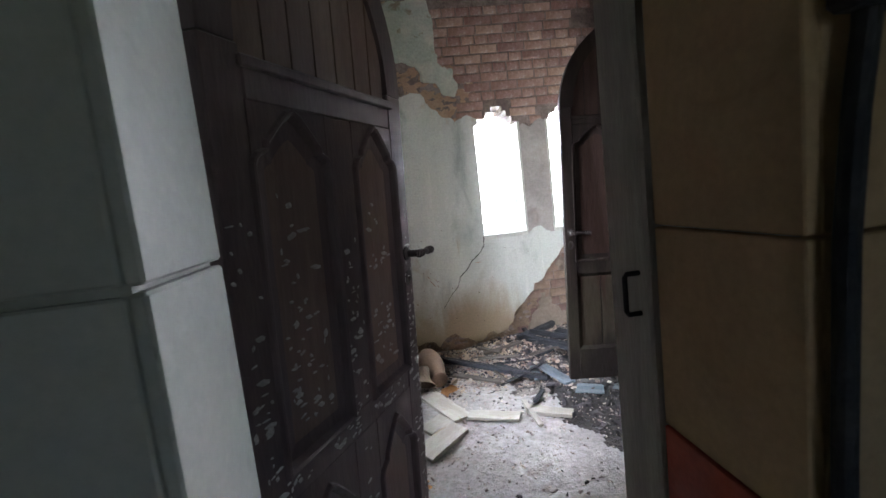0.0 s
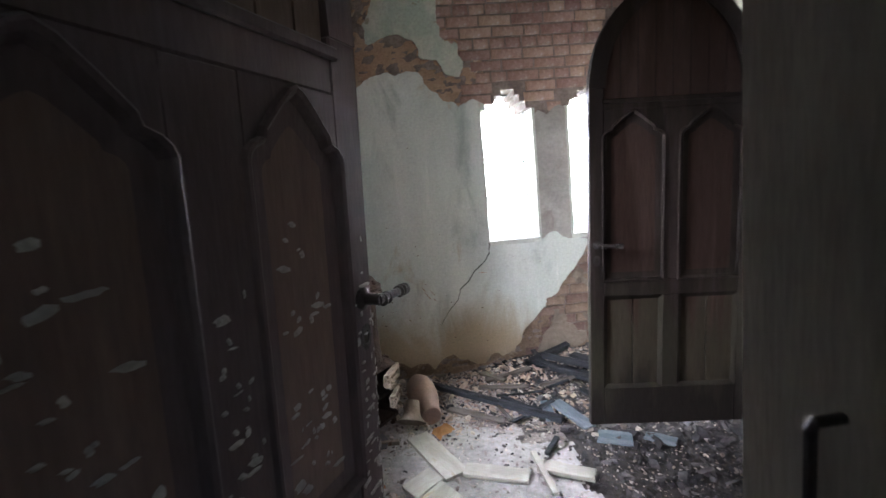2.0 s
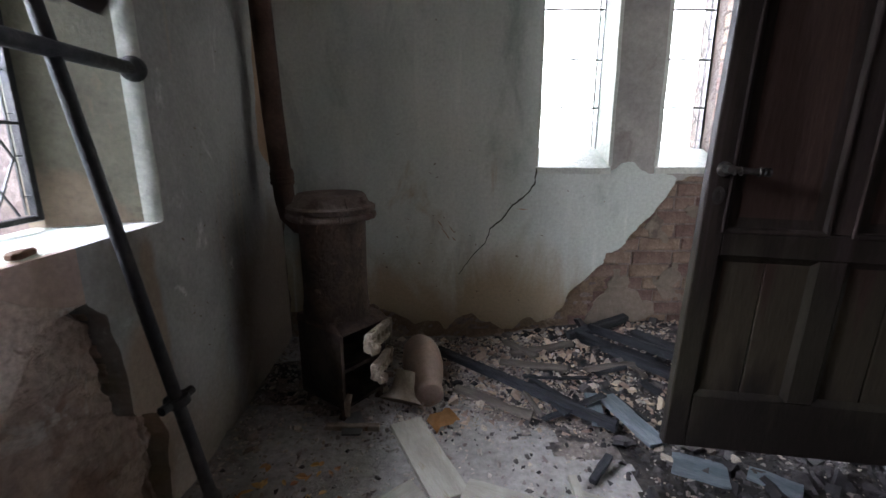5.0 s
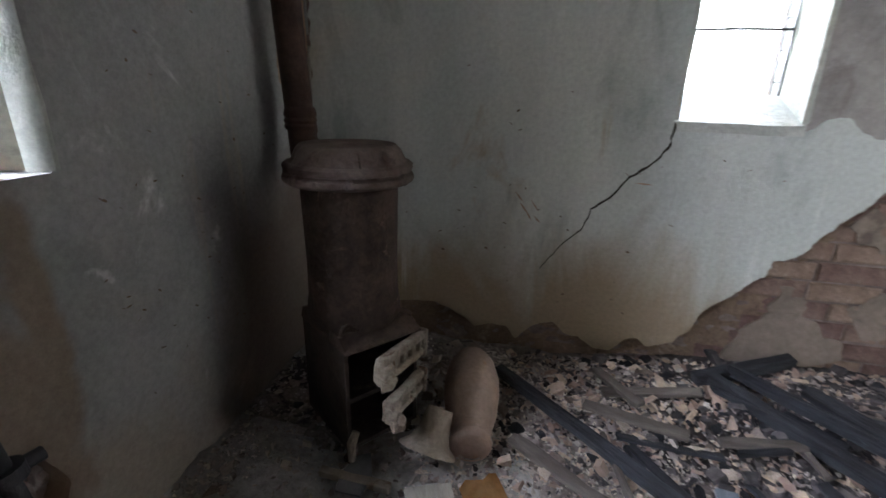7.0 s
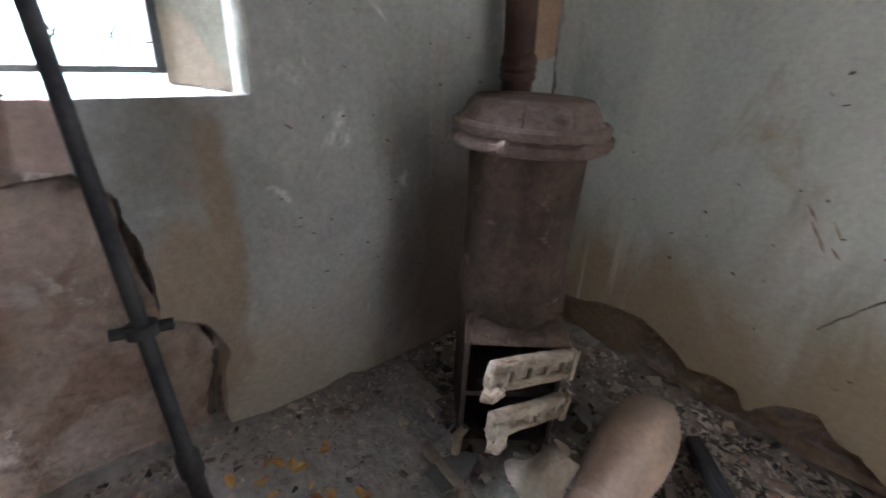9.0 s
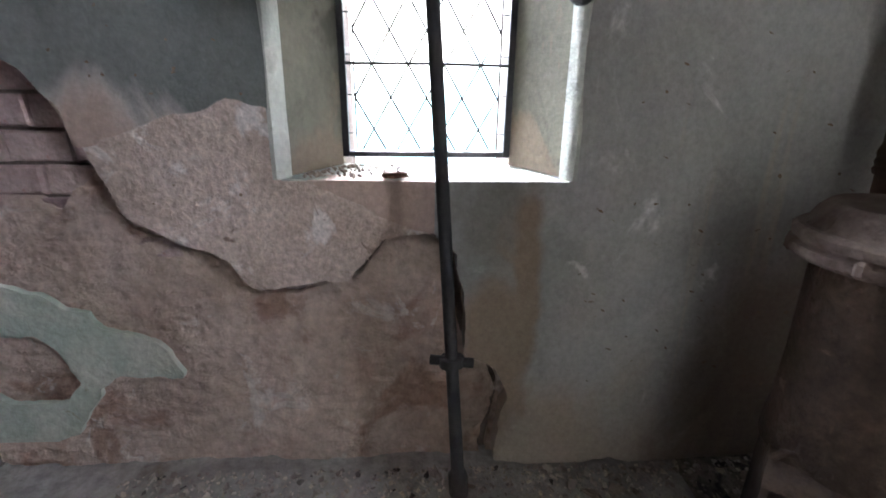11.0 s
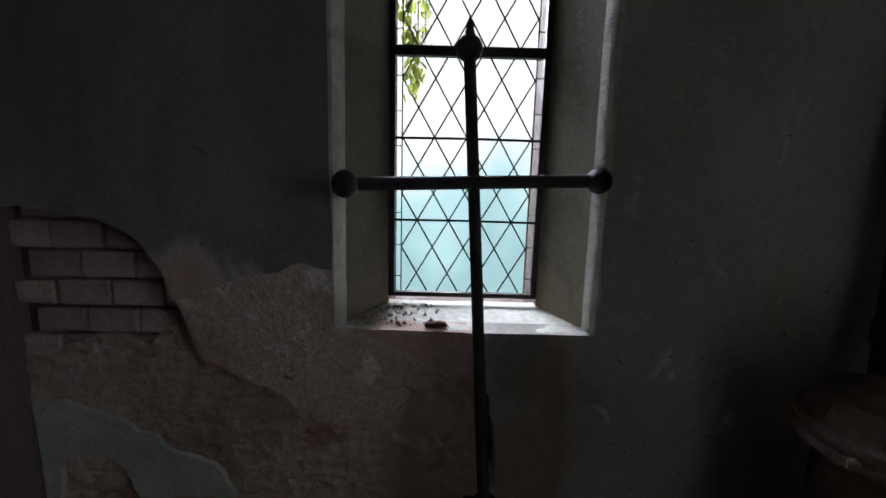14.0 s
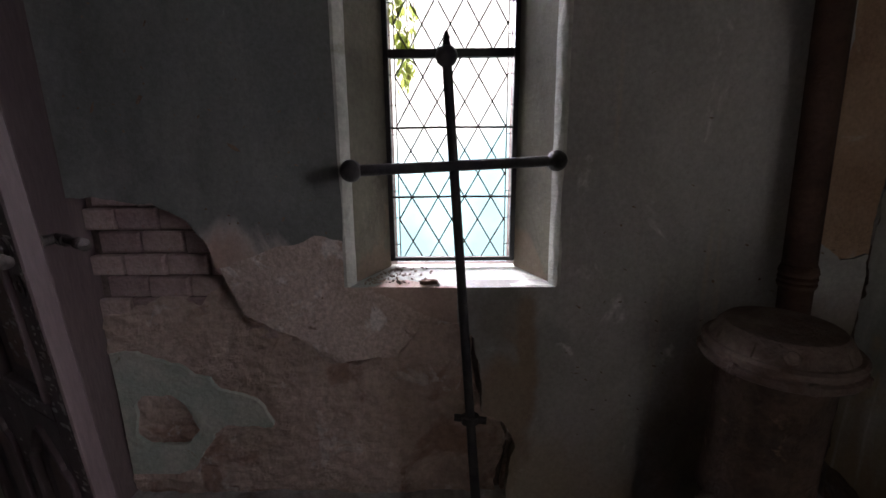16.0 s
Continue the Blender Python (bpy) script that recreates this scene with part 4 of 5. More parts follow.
def leaded_window(name, width, height, transom, bars, m, label, frame_w=0.02, lattice=True):
    """An iron window in the plane y = 0 with diamond leads; x from 0, z from 0."""
    w = empty(name, m, label, "window")
    w["kind"] = "structure"
    bm = bmesh.new()
    for a, b, c, d in ((0, frame_w, 0, height), (width - frame_w, width, 0, height), (frame_w, width - frame_w, 0, frame_w * 0.8), (frame_w, width - frame_w, height - frame_w, height)):
        box(bm, a, b, -0.012, 0.012, c, d, bevel=0.002)
    part("window_frame", bm, IRON, w)
    if transom:
        part("transom", box_bm(frame_w, width - frame_w, -0.016, 0.016, transom - 0.016, transom + 0.016, bevel=0.003), IRON, w)
    for z in bars:
        bm = bmesh.new()
        tube(bm, [(frame_w, -0.008, z), (width / 2, -0.010, z + 0.002), (width - frame_w, -0.008, z)], 0.0045, 6)
        part("saddle_bar", bm, IRON, w)
    if lattice:
        bm = bmesh.new()
        dx, dz = (0.0530, 0.0915) if transom else (0.0475, 0.0825)
        border = 0.022
        x0, x1 = frame_w + border, width - frame_w - border
        zones = ((frame_w, transom - 0.016), (transom + 0.016, height - frame_w)) if transom else ((frame_w, height - frame_w),)
        for z0, z1 in zones:
            for x in (x0, x1):
                box(bm, x - 0.002, x + 0.002, -0.003, 0.003, z0, z1)
            n_ = int((z1 - z0 + (x1 - x0) * dz / dx) / (2 * dz)) + 3
            for sgn in (1, -1):
                for k in range(-n_, 2 * n_ + 14):
                    # the line z = za + sgn * (x - x0) * dz / dx within the zone
                    za = (0.357 if transom else z0) + 2 * (k - (8 if transom else 0)) * dz
                    lo, hi = x0, x1
                    s = sgn * dz / dx
                    ta, tb = (z0 - za) / s + x0, (z1 - za) / s + x0
                    lo, hi = max(lo, min(ta, tb)), min(hi, max(ta, tb))
                    if hi - lo > 0.004:
                        a = Vector((lo, 0, za + s * (lo - x0)))
                        b = Vector((hi, 0, za + s * (hi - x0)))
                        tube(bm, [a, b], 0.0036 if transom else 0.0016, 4)
            for k, z in enumerate(np.arange(z0 + 0.05, z1, 0.11)):
                box(bm, frame_w, x0, -0.002, 0.002, z - 0.0015, z + 0.0015)
                box(bm, x1, width - frame_w, -0.002, 0.002, z - 0.0015, z + 0.0015)
        part("lead_lattice", bm, LEAD, w, "diamond lattice of thin leads")
    return w


leaded_window("window_1", 0.512, 1.28, 0.804, (0.266, 0.535, 1.02), pose(XW - 0.272, 2.880, 0.953, 0, 0, 90), "dark iron window with diamond leads in a deep recess")
leaded_window("window_2", 0.39, 1.02, 0, (0.24, 0.50, 0.76), pose(1.255, YN + 0.23, 1.11), "narrow bright window with thin iron bars", 0.010, True)
leaded_window("window_3", 0.36, 1.02, 0, (0.24, 0.50, 0.76), pose(1.905, YN + 0.23, 1.11), "narrow bright window with thin iron bars and brick jamb", 0.010, True)

# ---- doors ----


def arch_line(dw, spring, inset, n=12):
    """The right half of the pointed arch from the free side's spring to the apex, moved in by inset."""
    r, c = dw * 0.669 - inset, dw * 0.331
    top = math.acos((dw / 2 - c) / r)
    return [(c + r * math.cos(a), spring + r * math.sin(a)) for a in np.linspace(0, top, n)]


def gothic(l, r, zb, zs, za, k=0.0):
    """The outline of a panel with a shouldered pointed head, moved in by k."""
    c = (l + r) / 2
    l, r, zb, za, zs = l + k, r - k, zb + k, za - k * 1.3, zs - k * 0.3
    w = (r - l) / 2
    rt = [(r - p * w, zs + q * (za - zs)) for p, q in ((0, 0), (0.04, 0.10), (0.14, 0.20), (0.30, 0.27), (0.34, 0.40), (0.62, 0.70), (0.86, 0.93))]
    return [(l, zb), (r, zb), *rt, (c, za), *[(2 * c - x, z) for x, z in rt[::-1]]]


def handle(bm, x, z, side, toward):
    """A lever handle on a round rose."""
    s = side
    lathe(bm, [(0.024, 0), (0.024, 0.006), (0.013, 0.012), (0.011, 0.045)], 14, pose(x, s * 0.0235, z, -90 * s))
    pts = [(x, s * 0.062, z), (x + toward * 0.02, s * 0.068, z), (x + toward * 0.10, s * 0.066, z - 0.004)]
    tube(bm, pts, [0.013, 0.010, 0.0095], 10)
    for d in (0.012, 0.03, 0.085, 0.10):
        lathe(bm, [(0.009, -0.005), (0.014, -0.002), (0.014, 0.002), (0.009, 0.005)], 12, pose(x + toward * d, s * 0.067, z - 0.003, 0, 90))
    lathe(bm, [(0.0, -0.008), (0.012, -0.004), (0.014, 0.004), (0.0, 0.012)], 12, pose(x + toward * 0.112, s * 0.066, z - 0.004, 0, 90 * toward), cap=False)


def flat_panel(d, l, r, z0, z1, wood, panel_wood, T):
    """A plain sunk panel of two boards with a bevelled moulding."""
    def rect(k):
        return [(l + k, z0 + k), (r - k, z0 + k), (r - k, z1 - k), (l + k, z1 - k)]
    for sd in (-1, 1):
        bm_ = bmesh.new()
        ring(bm_, rect(0.0), rect(0.020), sd * T, sd * 0.011)
        part("panel_moulding", bm_, wood, d)
    c_ = (l + r) / 2
    for a, b in ((l + 0.015, c_ - 0.0015), (c_ + 0.0015, r - 0.015)):
        part("panel", box_bm(a, b, -0.0105, 0.0105, z0 + 0.015, z1 - 0.015, bevel=0.003), panel_wood, d)


def arched_door(name, m, wood, panel_wood, DW, SPRING, panels, proud, rail_z, sh, apex, zb, low_top, low_sh, low_b, handle_z, bottom, label):
    d = empty(name, m, label, "door")
    d["kind"] = "structure"
    T = 0.0225
    (pl0, pl1), (pr0, pr1) = panels
    st = DW - pr1
    c = DW / 2
    for x0, x1, z1 in ((0.0, pl0, SPRING), (pr1, DW, SPRING)):
        part("stile", box_bm(x0, x1, -T, T, bottom, z1, bevel=0.004), wood, d)
    right = arch_line(DW, SPRING, 0.0) + arch_line(DW, SPRING, 0.085)[::-1]
    for flip in (False, True):
        poly = [((DW - x) if flip else x, z) for x, z in right]
        bm = bmesh.new()
        prism(bm, poly if not flip else poly[::-1], -T, T)
        part("arch_rail", bm, wood, d)
    part("plank_rail", box_bm(pl0, pr1, -T, T, apex + 0.012, rail_z, bevel=0.004), wood, d)
    part("lock_rail", box_bm(pl0, pr1, -T, T, low_top, zb, bevel=0.004), wood, d)
    part("bottom_rail", box_bm(pl0, pr1, -T, T, bottom, low_b, bevel=0.004), wood, d)
    part("muntin", box_bm(pl1, pr0, -T, T, zb, apex + 0.012, bevel=0.003), wood, d)
    part("muntin", box_bm(pl1, pr0, -T, T, low_b, low_top, bevel=0.003), wood, d)
    # head boards above the rail
    edge = arch_line(DW, SPRING, 0.085, 24)
    x = st
    while x < DW - st - 0.01:
        x1 = min(x + 0.0885, DW - st)

        def top_at(px):
            px = max(px, DW - px)
            for (a, za), (b, zb_) in zip(edge, edge[1:]):
                if b <= px <= a:
                    return za + (zb_ - za) * (a - px) / (a - b + 1e-9)
            return SPRING
        poly = [(x + 0.003, rail_z), (x1 - 0.003, rail_z), (x1 - 0.003, top_at(x1 - 0.003) + 0.03), (x + 0.003, top_at(x + 0.003) + 0.03)]
        bm = bmesh.new()
        prism(bm, poly, -0.009, 0.009)
        part("head_board", bm, panel_wood, d)
        x = x1
    rt_ = arch_line(DW, SPRING, 0.06)
    bm = bmesh.new()
    prism(bm, [(st - 0.01, rail_z), (DW - st + 0.01, rail_z), *rt_, *[(DW - x_, z_) for x_, z_ in rt_[::-1]][1:]], -0.004, 0.004)
    part("backing_board", bm, wood, d)
    # mouldings on the rail
    for s in (-1, 1):
        bm = box_bm(st - 0.01, DW - st + 0.01, s * T if s > 0 else -T - 0.014, T + 0.014 if s > 0 else -T, rail_z - 0.018, rail_z + 0.006, bevel=0.004)
        part("rail_moulding", bm, wood, d)
    for l, r in panels:
        for b, s_, a in ((zb, sh, apex), (low_b, low_sh, low_top - 0.05)):
            if name == "door_2" and b != zb:
                flat_panel(d, l, r, b, low_top, wood, panel_wood, T)
                continue
            o = gothic(l, r, b, s_, a)
            top = a + 0.012 if b == zb else low_top
            # the wood round the pointed head
            rt = o[2:10]
            bm = bmesh.new()
            prism(bm, [(r, s_), (r, top), ((l + r) / 2, top), *[p for p in rt[::-1]][:-1]], -T, T)
            lt = o[9:]
            prism(bm, [((l + r) / 2, top), (l, top), (l, s_), *lt[::-1][1:]], -T, T)
            part("spandrel", bm, wood, d)
            for sd in (-1, 1):
                bm = bmesh.new()
                i1, i2 = gothic(l, r, b, s_, a, 0.010), gothic(l, r, b, s_, a, 0.046)
                ring(bm, gothic(l, r, b, s_, a, -0.011), gothic(l, r, b, s_, a, -0.008), sd * T, sd * (T + proud * 0.8))
                ring(bm, gothic(l, r, b, s_, a, -0.008), gothic(l, r, b, s_, a, -0.004), sd * (T + proud * 0.8), sd * (T + proud))
                ring(bm, gothic(l, r, b, s_, a, -0.004), gothic(l, r, b, s_, a, 0.002), sd * (T + proud), sd * (T + proud * 0.6))
                ring(bm, gothic(l, r, b, s_, a, 0.002), i1, sd * (T + proud * 0.6), sd * 0.015)
                ring(bm, i1, i2, sd * 0.014, sd * 0.0100)
                part("panel_moulding", bm, wood, d)
            bm = bmesh.new()
            prism(bm, gothic(l, r, b, s_, a, 0.040), -0.0105, 0.0105)
            part("panel", bm, panel_wood, d)
    # lever handles, key plates, hinges
    for s in (-1, 1):
        bm = bmesh.new()
        handle(bm, DW - 0.040, handle_z, s, -1 if name == "door_2" else 1)
        part("door_handle", bm, BRASS, d, "tarnished metal lever handle", True)
        bm = bmesh.new()
        lathe(bm, [(0.010, 0.0), (0.010, 0.004), (0.020, 0.004), (0.017, 0.0)], 16, pose(DW - 0.036, s * T, handle_z - 0.085, -90 * s) @ Matrix.Diagonal((1, 1.5, 1, 1)), False)
        plate = part("keyhole_plate", bm, BRASS, d, "oval keyhole plate")
        bm = bmesh.new()
        lathe(bm, [(0.0, 0.001), (0.0095, 0.001), (0.0095, 0.002), (0.0, 0.002)], 14, pose(DW - 0.036, s * T, handle_z - 0.085, -90 * s) @ Matrix.Diagonal((1, 1.5, 1, 1)), False)
        part("keyhole", bm, DARK, plate, "dark keyhole")
    for z in (0.35, 1.95 if name == "door_1" else 1.62):
        bm = bmesh.new()
        lathe(bm, [(0.010, 0), (0.010, 0.11)], 12, pose(-0.008, 0.0, z))
        part("hinge", bm, IRON, d)
    return d


D1 = pose(0.060, 1.581, 0, 2.8, 0, 62.05)
door_1 = arched_door("door_1", D1, DOOR, PANEL, 0.785, 1.75, ((0.096, 0.347), (0.469, 0.696)), 0.013, 1.722, 1.518, 1.632, 0.862, 0.79, 0.60, 0.24, 1.240, 0.03, "dark brown gothic panelled door, half open, spattered with white droppings")
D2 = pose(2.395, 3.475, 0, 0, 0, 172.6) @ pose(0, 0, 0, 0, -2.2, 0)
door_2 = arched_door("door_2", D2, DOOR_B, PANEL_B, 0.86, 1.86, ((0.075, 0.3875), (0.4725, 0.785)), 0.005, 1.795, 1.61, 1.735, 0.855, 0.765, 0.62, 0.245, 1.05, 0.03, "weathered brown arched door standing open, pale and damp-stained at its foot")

# droppings on the entrance door: small thin blots
rnd = random.Random(5)
bm = bmesh.new()
for i in range(760):
    x = rnd.uniform(0.01, 0.775)
    z = rnd.gauss(0.92, 0.27)
    if z > 1.48 or z < 0.1 or rnd.random() < (z - 1.05) * 1.3:
        continue
    a, b = rnd.uniform(0.003, 0.011), rnd.uniform(0.002, 0.006)
    if rnd.random() < 0.22:
        a, b = a * 1.7, b * 1.5
    inp = (0.148 < x < 0.296 or 0.521 < x < 0.644) and 0.93 < z < 1.50
    y = -0.0118 if inp else -0.0238
    if not inp and (0.075 < x < 0.37 or 0.445 < x < 0.72) and not 0.80 < z < 0.845:
        continue
    ph = rnd.uniform(0, 6)
    vs = []
    for k in range(9):
        t = 2 * math.pi * k / 9
        q = 1 + 0.3 * math.sin(2 * t + ph) + 0.15 * math.sin(5 * t)
        vs.append(bm.verts.new((x + a * q * math.cos(t), y, z + b * q * math.sin(t))))
    top = bm.verts.new((x, y - 0.002, z))
    for k in range(9):
        bm.faces.new((vs[k], vs[(k + 1) % 9], top))
sp = part("droppings", bm, SPLASH, door_1, "white bird droppings spattered on the door")
sp["kind"] = "stuff"

verts_, faces_ = [], []
for i in range(150):
    z = 0.05 + 1.2 * rnd.random() ** 1.2
    x = 0.784 - abs(rnd.gauss(0, 0.012))
    if x < 0.70:
        continue
    a, b = rnd.uniform(0.001, 0.004), rnd.uniform(0.003, 0.010)
    base = len(verts_)
    for k in range(6):
        t = math.pi * k / 3
        verts_.append((min(0.7845, x + a * math.cos(t) * rnd.uniform(0.6, 1.3)), -0.0242, z + b * math.sin(t) * rnd.uniform(0.6, 1.3)))
    faces_.append([base + k for k in range(6)])
flakes = mesh_ob("paint_flakes", verts_, faces_, SPLASH, door_1, "pale flakes of worn paint along the door's edge")
flakes["kind"] = "stuff"

# pipe and switch box on the wall before the doorway
wp = empty("cable_pipe", pose(1.03, 1.198, 0), "black pipe running down the wall to a switch box", "pipe")
bm = bmesh.new()
tube(bm, [(0.035, 0, 1.66), (0.028, 0, 1.57), (0.012, 0, 1.46), (-0.002, 0, 1.30), (-0.008, 0, 1.0), (-0.008, 0, 0.5), (-0.005, 0, 0.0)], 0.016, 10)
part("pipe", bm, IRON, wp)
part("switch_box", box_bm(-0.015, 0.10, -0.03, 0.022, 1.585, 1.72, bevel=0.01), IRON, wp)

# ---- stove ----
SX, SY, SR = 0.25, 4.02, 52.0
stove = empty("stove", pose(SX, SY, 0, 0, 0, SR), "rusty cast-iron pot stove with ash-coated doors hanging open", "stove")
bm = bmesh.new()
lathe(bm, [(0.148, 0.42), (0.146, 0.46), (0.140, 0.50), (0.138, 0.62), (0.142, 0.84), (0.150, 0.855)], 40)
part("drum", bm, RUST, stove, "rusty iron drum", True)
bm = bmesh.new()
lathe(bm, [(0.150, 0.848), (0.178, 0.850), (0.187, 0.856), (0.190, 0.865), (0.187, 0.874), (0.176, 0.878), (0.175, 0.883), (0.184, 0.886), (0.186, 0.902), (0.178, 0.909), (0.165, 0.909)], 40)
part("rim", bm, LID, stove, "dusty moulded rim", True)
bm = bmesh.new()
lathe(bm, [(0.172, 0.904), (0.160, 0.918), (0.148, 0.945), (0.136, 0.957), (0.060, 0.962), (0.0, 0.963)], 40, cap=False)
lid = part("lid", bm, LID, stove, "dusty ribbed lid", True)
for k in range(9):
    # short upright ribs that follow the slope of the lid
    bm = bmesh.new()
    tube(bm, [(0.166, 0, 0.908), (0.157, 0, 0.924), (0.148, 0, 0.943)], 0.0028, 6)
    bmesh.ops.transform(bm, matrix=pose(0, 0, 0, 0, 0, 40 * k + 12), verts=bm.verts)
    part("rib", bm, LID if k % 3 else RUST, lid)
for k in range(7):
    # clips on the rolled rim
    bm = box_bm(0.170, 0.194, -0.011, 0.011, 0.853, 0.884, m=pose(0, 0, 0, 0, 0, 51 * k - 64), bevel=0.006)
    part("rim_clip", bm, LID, stove)
bm = bmesh.new()
lathe(bm, [(0.010, 0), (0.018, 0.010), (0.012, 0.022), (0, 0.024)], 12, pose(0.03, -0.158, 0.93, 55, 0, 0), cap=False)
part("lid_knob", bm, LID, stove)
# square fire box, hollow at the front (local -y)
bm = bmesh.new()
for a, b, c, d, e, f in ((-0.128, -0.115, -0.165, 0.12, 0.05, 0.40), (0.115, 0.128, -0.165, 0.12, 0.05, 0.40), (-0.115, 0.115, 0.107, 0.12, 0.05, 0.40), (-0.115, 0.115, -0.165, 0.107, 0.05, 0.065),
                         (-0.115, 0.115, -0.16, 0.107, 0.215, 0.23)):
    box(bm, a, b, c, d, e, f)
bmesh.ops.remove_doubles(bm, verts=bm.verts, dist=1e-4)
part("fire_box", bm, SHADED_IRON, stove, "square iron fire box with its dark shading in the colour")
bm = bmesh.new()
vs_lo = [bm.verts.new(p) for p in ((-0.131, -0.185, 0.395), (0.131, -0.185, 0.395), (0.131, 0.125, 0.395), (-0.131, 0.125, 0.395))]
vs_hi = [bm.verts.new(p) for p in ((-0.126, -0.13, 0.43), (0.126, -0.13, 0.43), (0.126, 0.12, 0.43), (-0.126, 0.12, 0.43))]
bm.faces.new(vs_lo), bm.faces.new(vs_hi)
for i in range(4):
    j = (i + 1) % 4
    bm.faces.new((vs_lo[i], vs_lo[j], vs_hi[j], vs_hi[i]))
part("fire_box_top", bm, RUST, stove, "sloping cast-iron shelf")
for sx in (-1, 1):
    bm = bmesh.new()
    tube(bm, [(sx * 0.124, -0.135, 0.432), (sx * 0.105, -0.122, 0.448), (sx * 0.085, -0.118, 0.450), (sx * 0.06, -0.128, 0.438), (sx * 0.02, -0.140, 0.436)], [0.007, 0.008, 0.007, 0.007, 0.005], 8)
    part("drum_clamp", bm, RUST, stove)
for k, (x, y) in enumerate(((-0.105, -0.14), (0.105, -0.14), (-0.105, 0.09), (0.105, 0.09))):
    bm = bmesh.new()
    lathe(bm, [(0.030, 0.0), (0.016, 0.02), (0.020, 0.06)], 12, pose(x, y, -0.005))
    part("foot", bm, RUST, stove)


def stove_door(z0, z1, turn, tip):
    """A pale door hung at the box's one edge, sagging open."""
    holder = pose(0.126, -0.170, (z0 + z1) / 2, 0, tip, turn) @ Matrix.Diagonal((0.80, 1, 1, 1))
    h = (z1 - z0) / 2
    bm = bmesh.new()
    box(bm, -0.29, 0.0, -0.010, 0.010, -h, h, bevel=0.004)
    box(bm, -0.295, 0.005, -0.024, 0.0, h - 0.022, h + 0.004, bevel=0.004)
    box(bm, -0.295, 0.005, -0.024, 0.0, -h - 0.004, -h + 0.018, bevel=0.004)
    for x in (-0.27, -0.21, -0.14, -0.08, -0.02):
        box(bm, x - 0.010, x + 0.010, -0.020, 0.0, -h, h, bevel=0.003)
    bmesh.ops.transform(bm, matrix=holder, verts=bm.verts)
    bmesh.ops.subdivide_edges(bm, edges=[e for e in bm.edges if e.calc_length() > 0.05], cuts=4)
    roughen(bm, 0.005, 40.0, z0)
    dd = part("stove_door", bm, PALE_IRON, stove, "ash-coated iron door hanging open")
    bm = bmesh.new()
    tube(bm, [(-0.26, -0.02, -0.01), (-0.285, -0.05, -0.012), (-0.31, -0.055, -0.02), (-0.325, -0.035, -0.02)], [0.014, 0.016, 0.013, 0.017], 8)
    box(bm, -0.30, -0.24, -0.035, -0.005, -0.03, 0.02, bevel=0.006)
    bmesh.ops.transform(bm, matrix=holder, verts=bm.verts)
    roughen(bm, 0.005, 30.0, z1)
    part("latch", bm, PALE_IRON, dd, "lumpy ash-coated latch")
    bm = bmesh.new()
    box(bm, 0.0, 0.02, -0.03, 0.01, -h - 0.01, h + 0.01, bevel=0.004)
    bmesh.ops.transform(bm, matrix=holder, verts=bm.verts)
    part("hinge_strap", bm, PALE_IRON, dd)


stove_door(0.312, 0.384, 25, 6)
stove_door(0.178, 0.240, 31, 9)
bm = bmesh.new()
tube(bm, [(-0.11, -0.185, 0.13), (-0.13, -0.19, 0.10), (-0.132, -0.19, 0.04)], [0.012, 0.015, 0.012], 8)
part("catch", bm, PALE_IRON, stove, "pale broken door catch")

flue = empty("flue_pipe", pose(0.0, 4.255, 0.80), "rusty iron flue pipe rising behind the stove into the corner", "flue pipe")
bm = bmesh.new()
tube(bm, [(0.14, -0.10, -0.02), (0.05, -0.045, -0.01), (-0.005, -0.01, 0.03), (-0.022, 0.0, 0.10), (-0.045, 0.0, 0.5), (-0.085, -0.05, 2.24)], 0.047, 20)
part("pipe", bm, PIPE, flue, "", True)
bm = bmesh.new()
lathe(bm, [(0.052, 0.0), (0.056, 0.012), (0.052, 0.02), (0.056, 0.03), (0.052, 0.04), (0.056, 0.05), (0.052, 0.065), (0.048, 0.075)], 20, pose(-0.026, -0.001, 0.17))
part("collar", bm, PIPE, flue, "wound wire collar", True)

# ---- cross leaning in the window recess ----
foot, head_p = Vector((0.065, 3.225, 0.0)), Vector((-0.163, 3.12, 1.705))
cross = empty("leaning_cross", Matrix.Identity(4), "tall black cross with ball ends leaning against the window recess", "cross")
axis = (head_p - foot).normalized()
bm = bmesh.new()
tube(bm, [foot + axis * 0.50, head_p], 0.0165, 12)
part("shaft", bm, IRON, cross, "", True)
bm = bmesh.new()
tube(bm, [foot + axis * 0.015, foot + axis * 0.10, foot + axis * 0.12, foot + axis * 0.17, foot + axis * 0.19, foot + axis * 0.5], [0.020, 0.020, 0.027, 0.027, 0.018, 0.0165], 12)
tube(bm, [foot, foot + axis * 0.03], [0.016, 0.022], 10)
part("lower_shaft", bm, IRON, cross, "", True)
bm = bmesh.new()
cpt = foot + axis * 0.50
tube(bm, [cpt - axis * 0.012, cpt + axis * 0.012], 0.032, 14)
tube(bm, [cpt + Vector((-0.01, -0.055, 0)), cpt + Vector((0.01, 0.055, 0))], 0.013, 10)
part("collar", bm, IRON, cross, "iron collar", True)
arm_l, arm_r = Vector((-0.058, 2.814, 1.352)), Vector((-0.168, 3.49, 1.372))
bm = bmesh.new()
tube(bm, [arm_l, arm_r], 0.0185, 12)
part("arm", bm, IRON, cross, "", True)


def ball(p, r):
    bm_ = bmesh.new()
    bmesh.ops.create_uvsphere(bm_, u_segments=16, v_segments=10, radius=r)
    bmesh.ops.transform(bm_, matrix=Matrix.Translation(p), verts=bm_.verts)
    return bm_


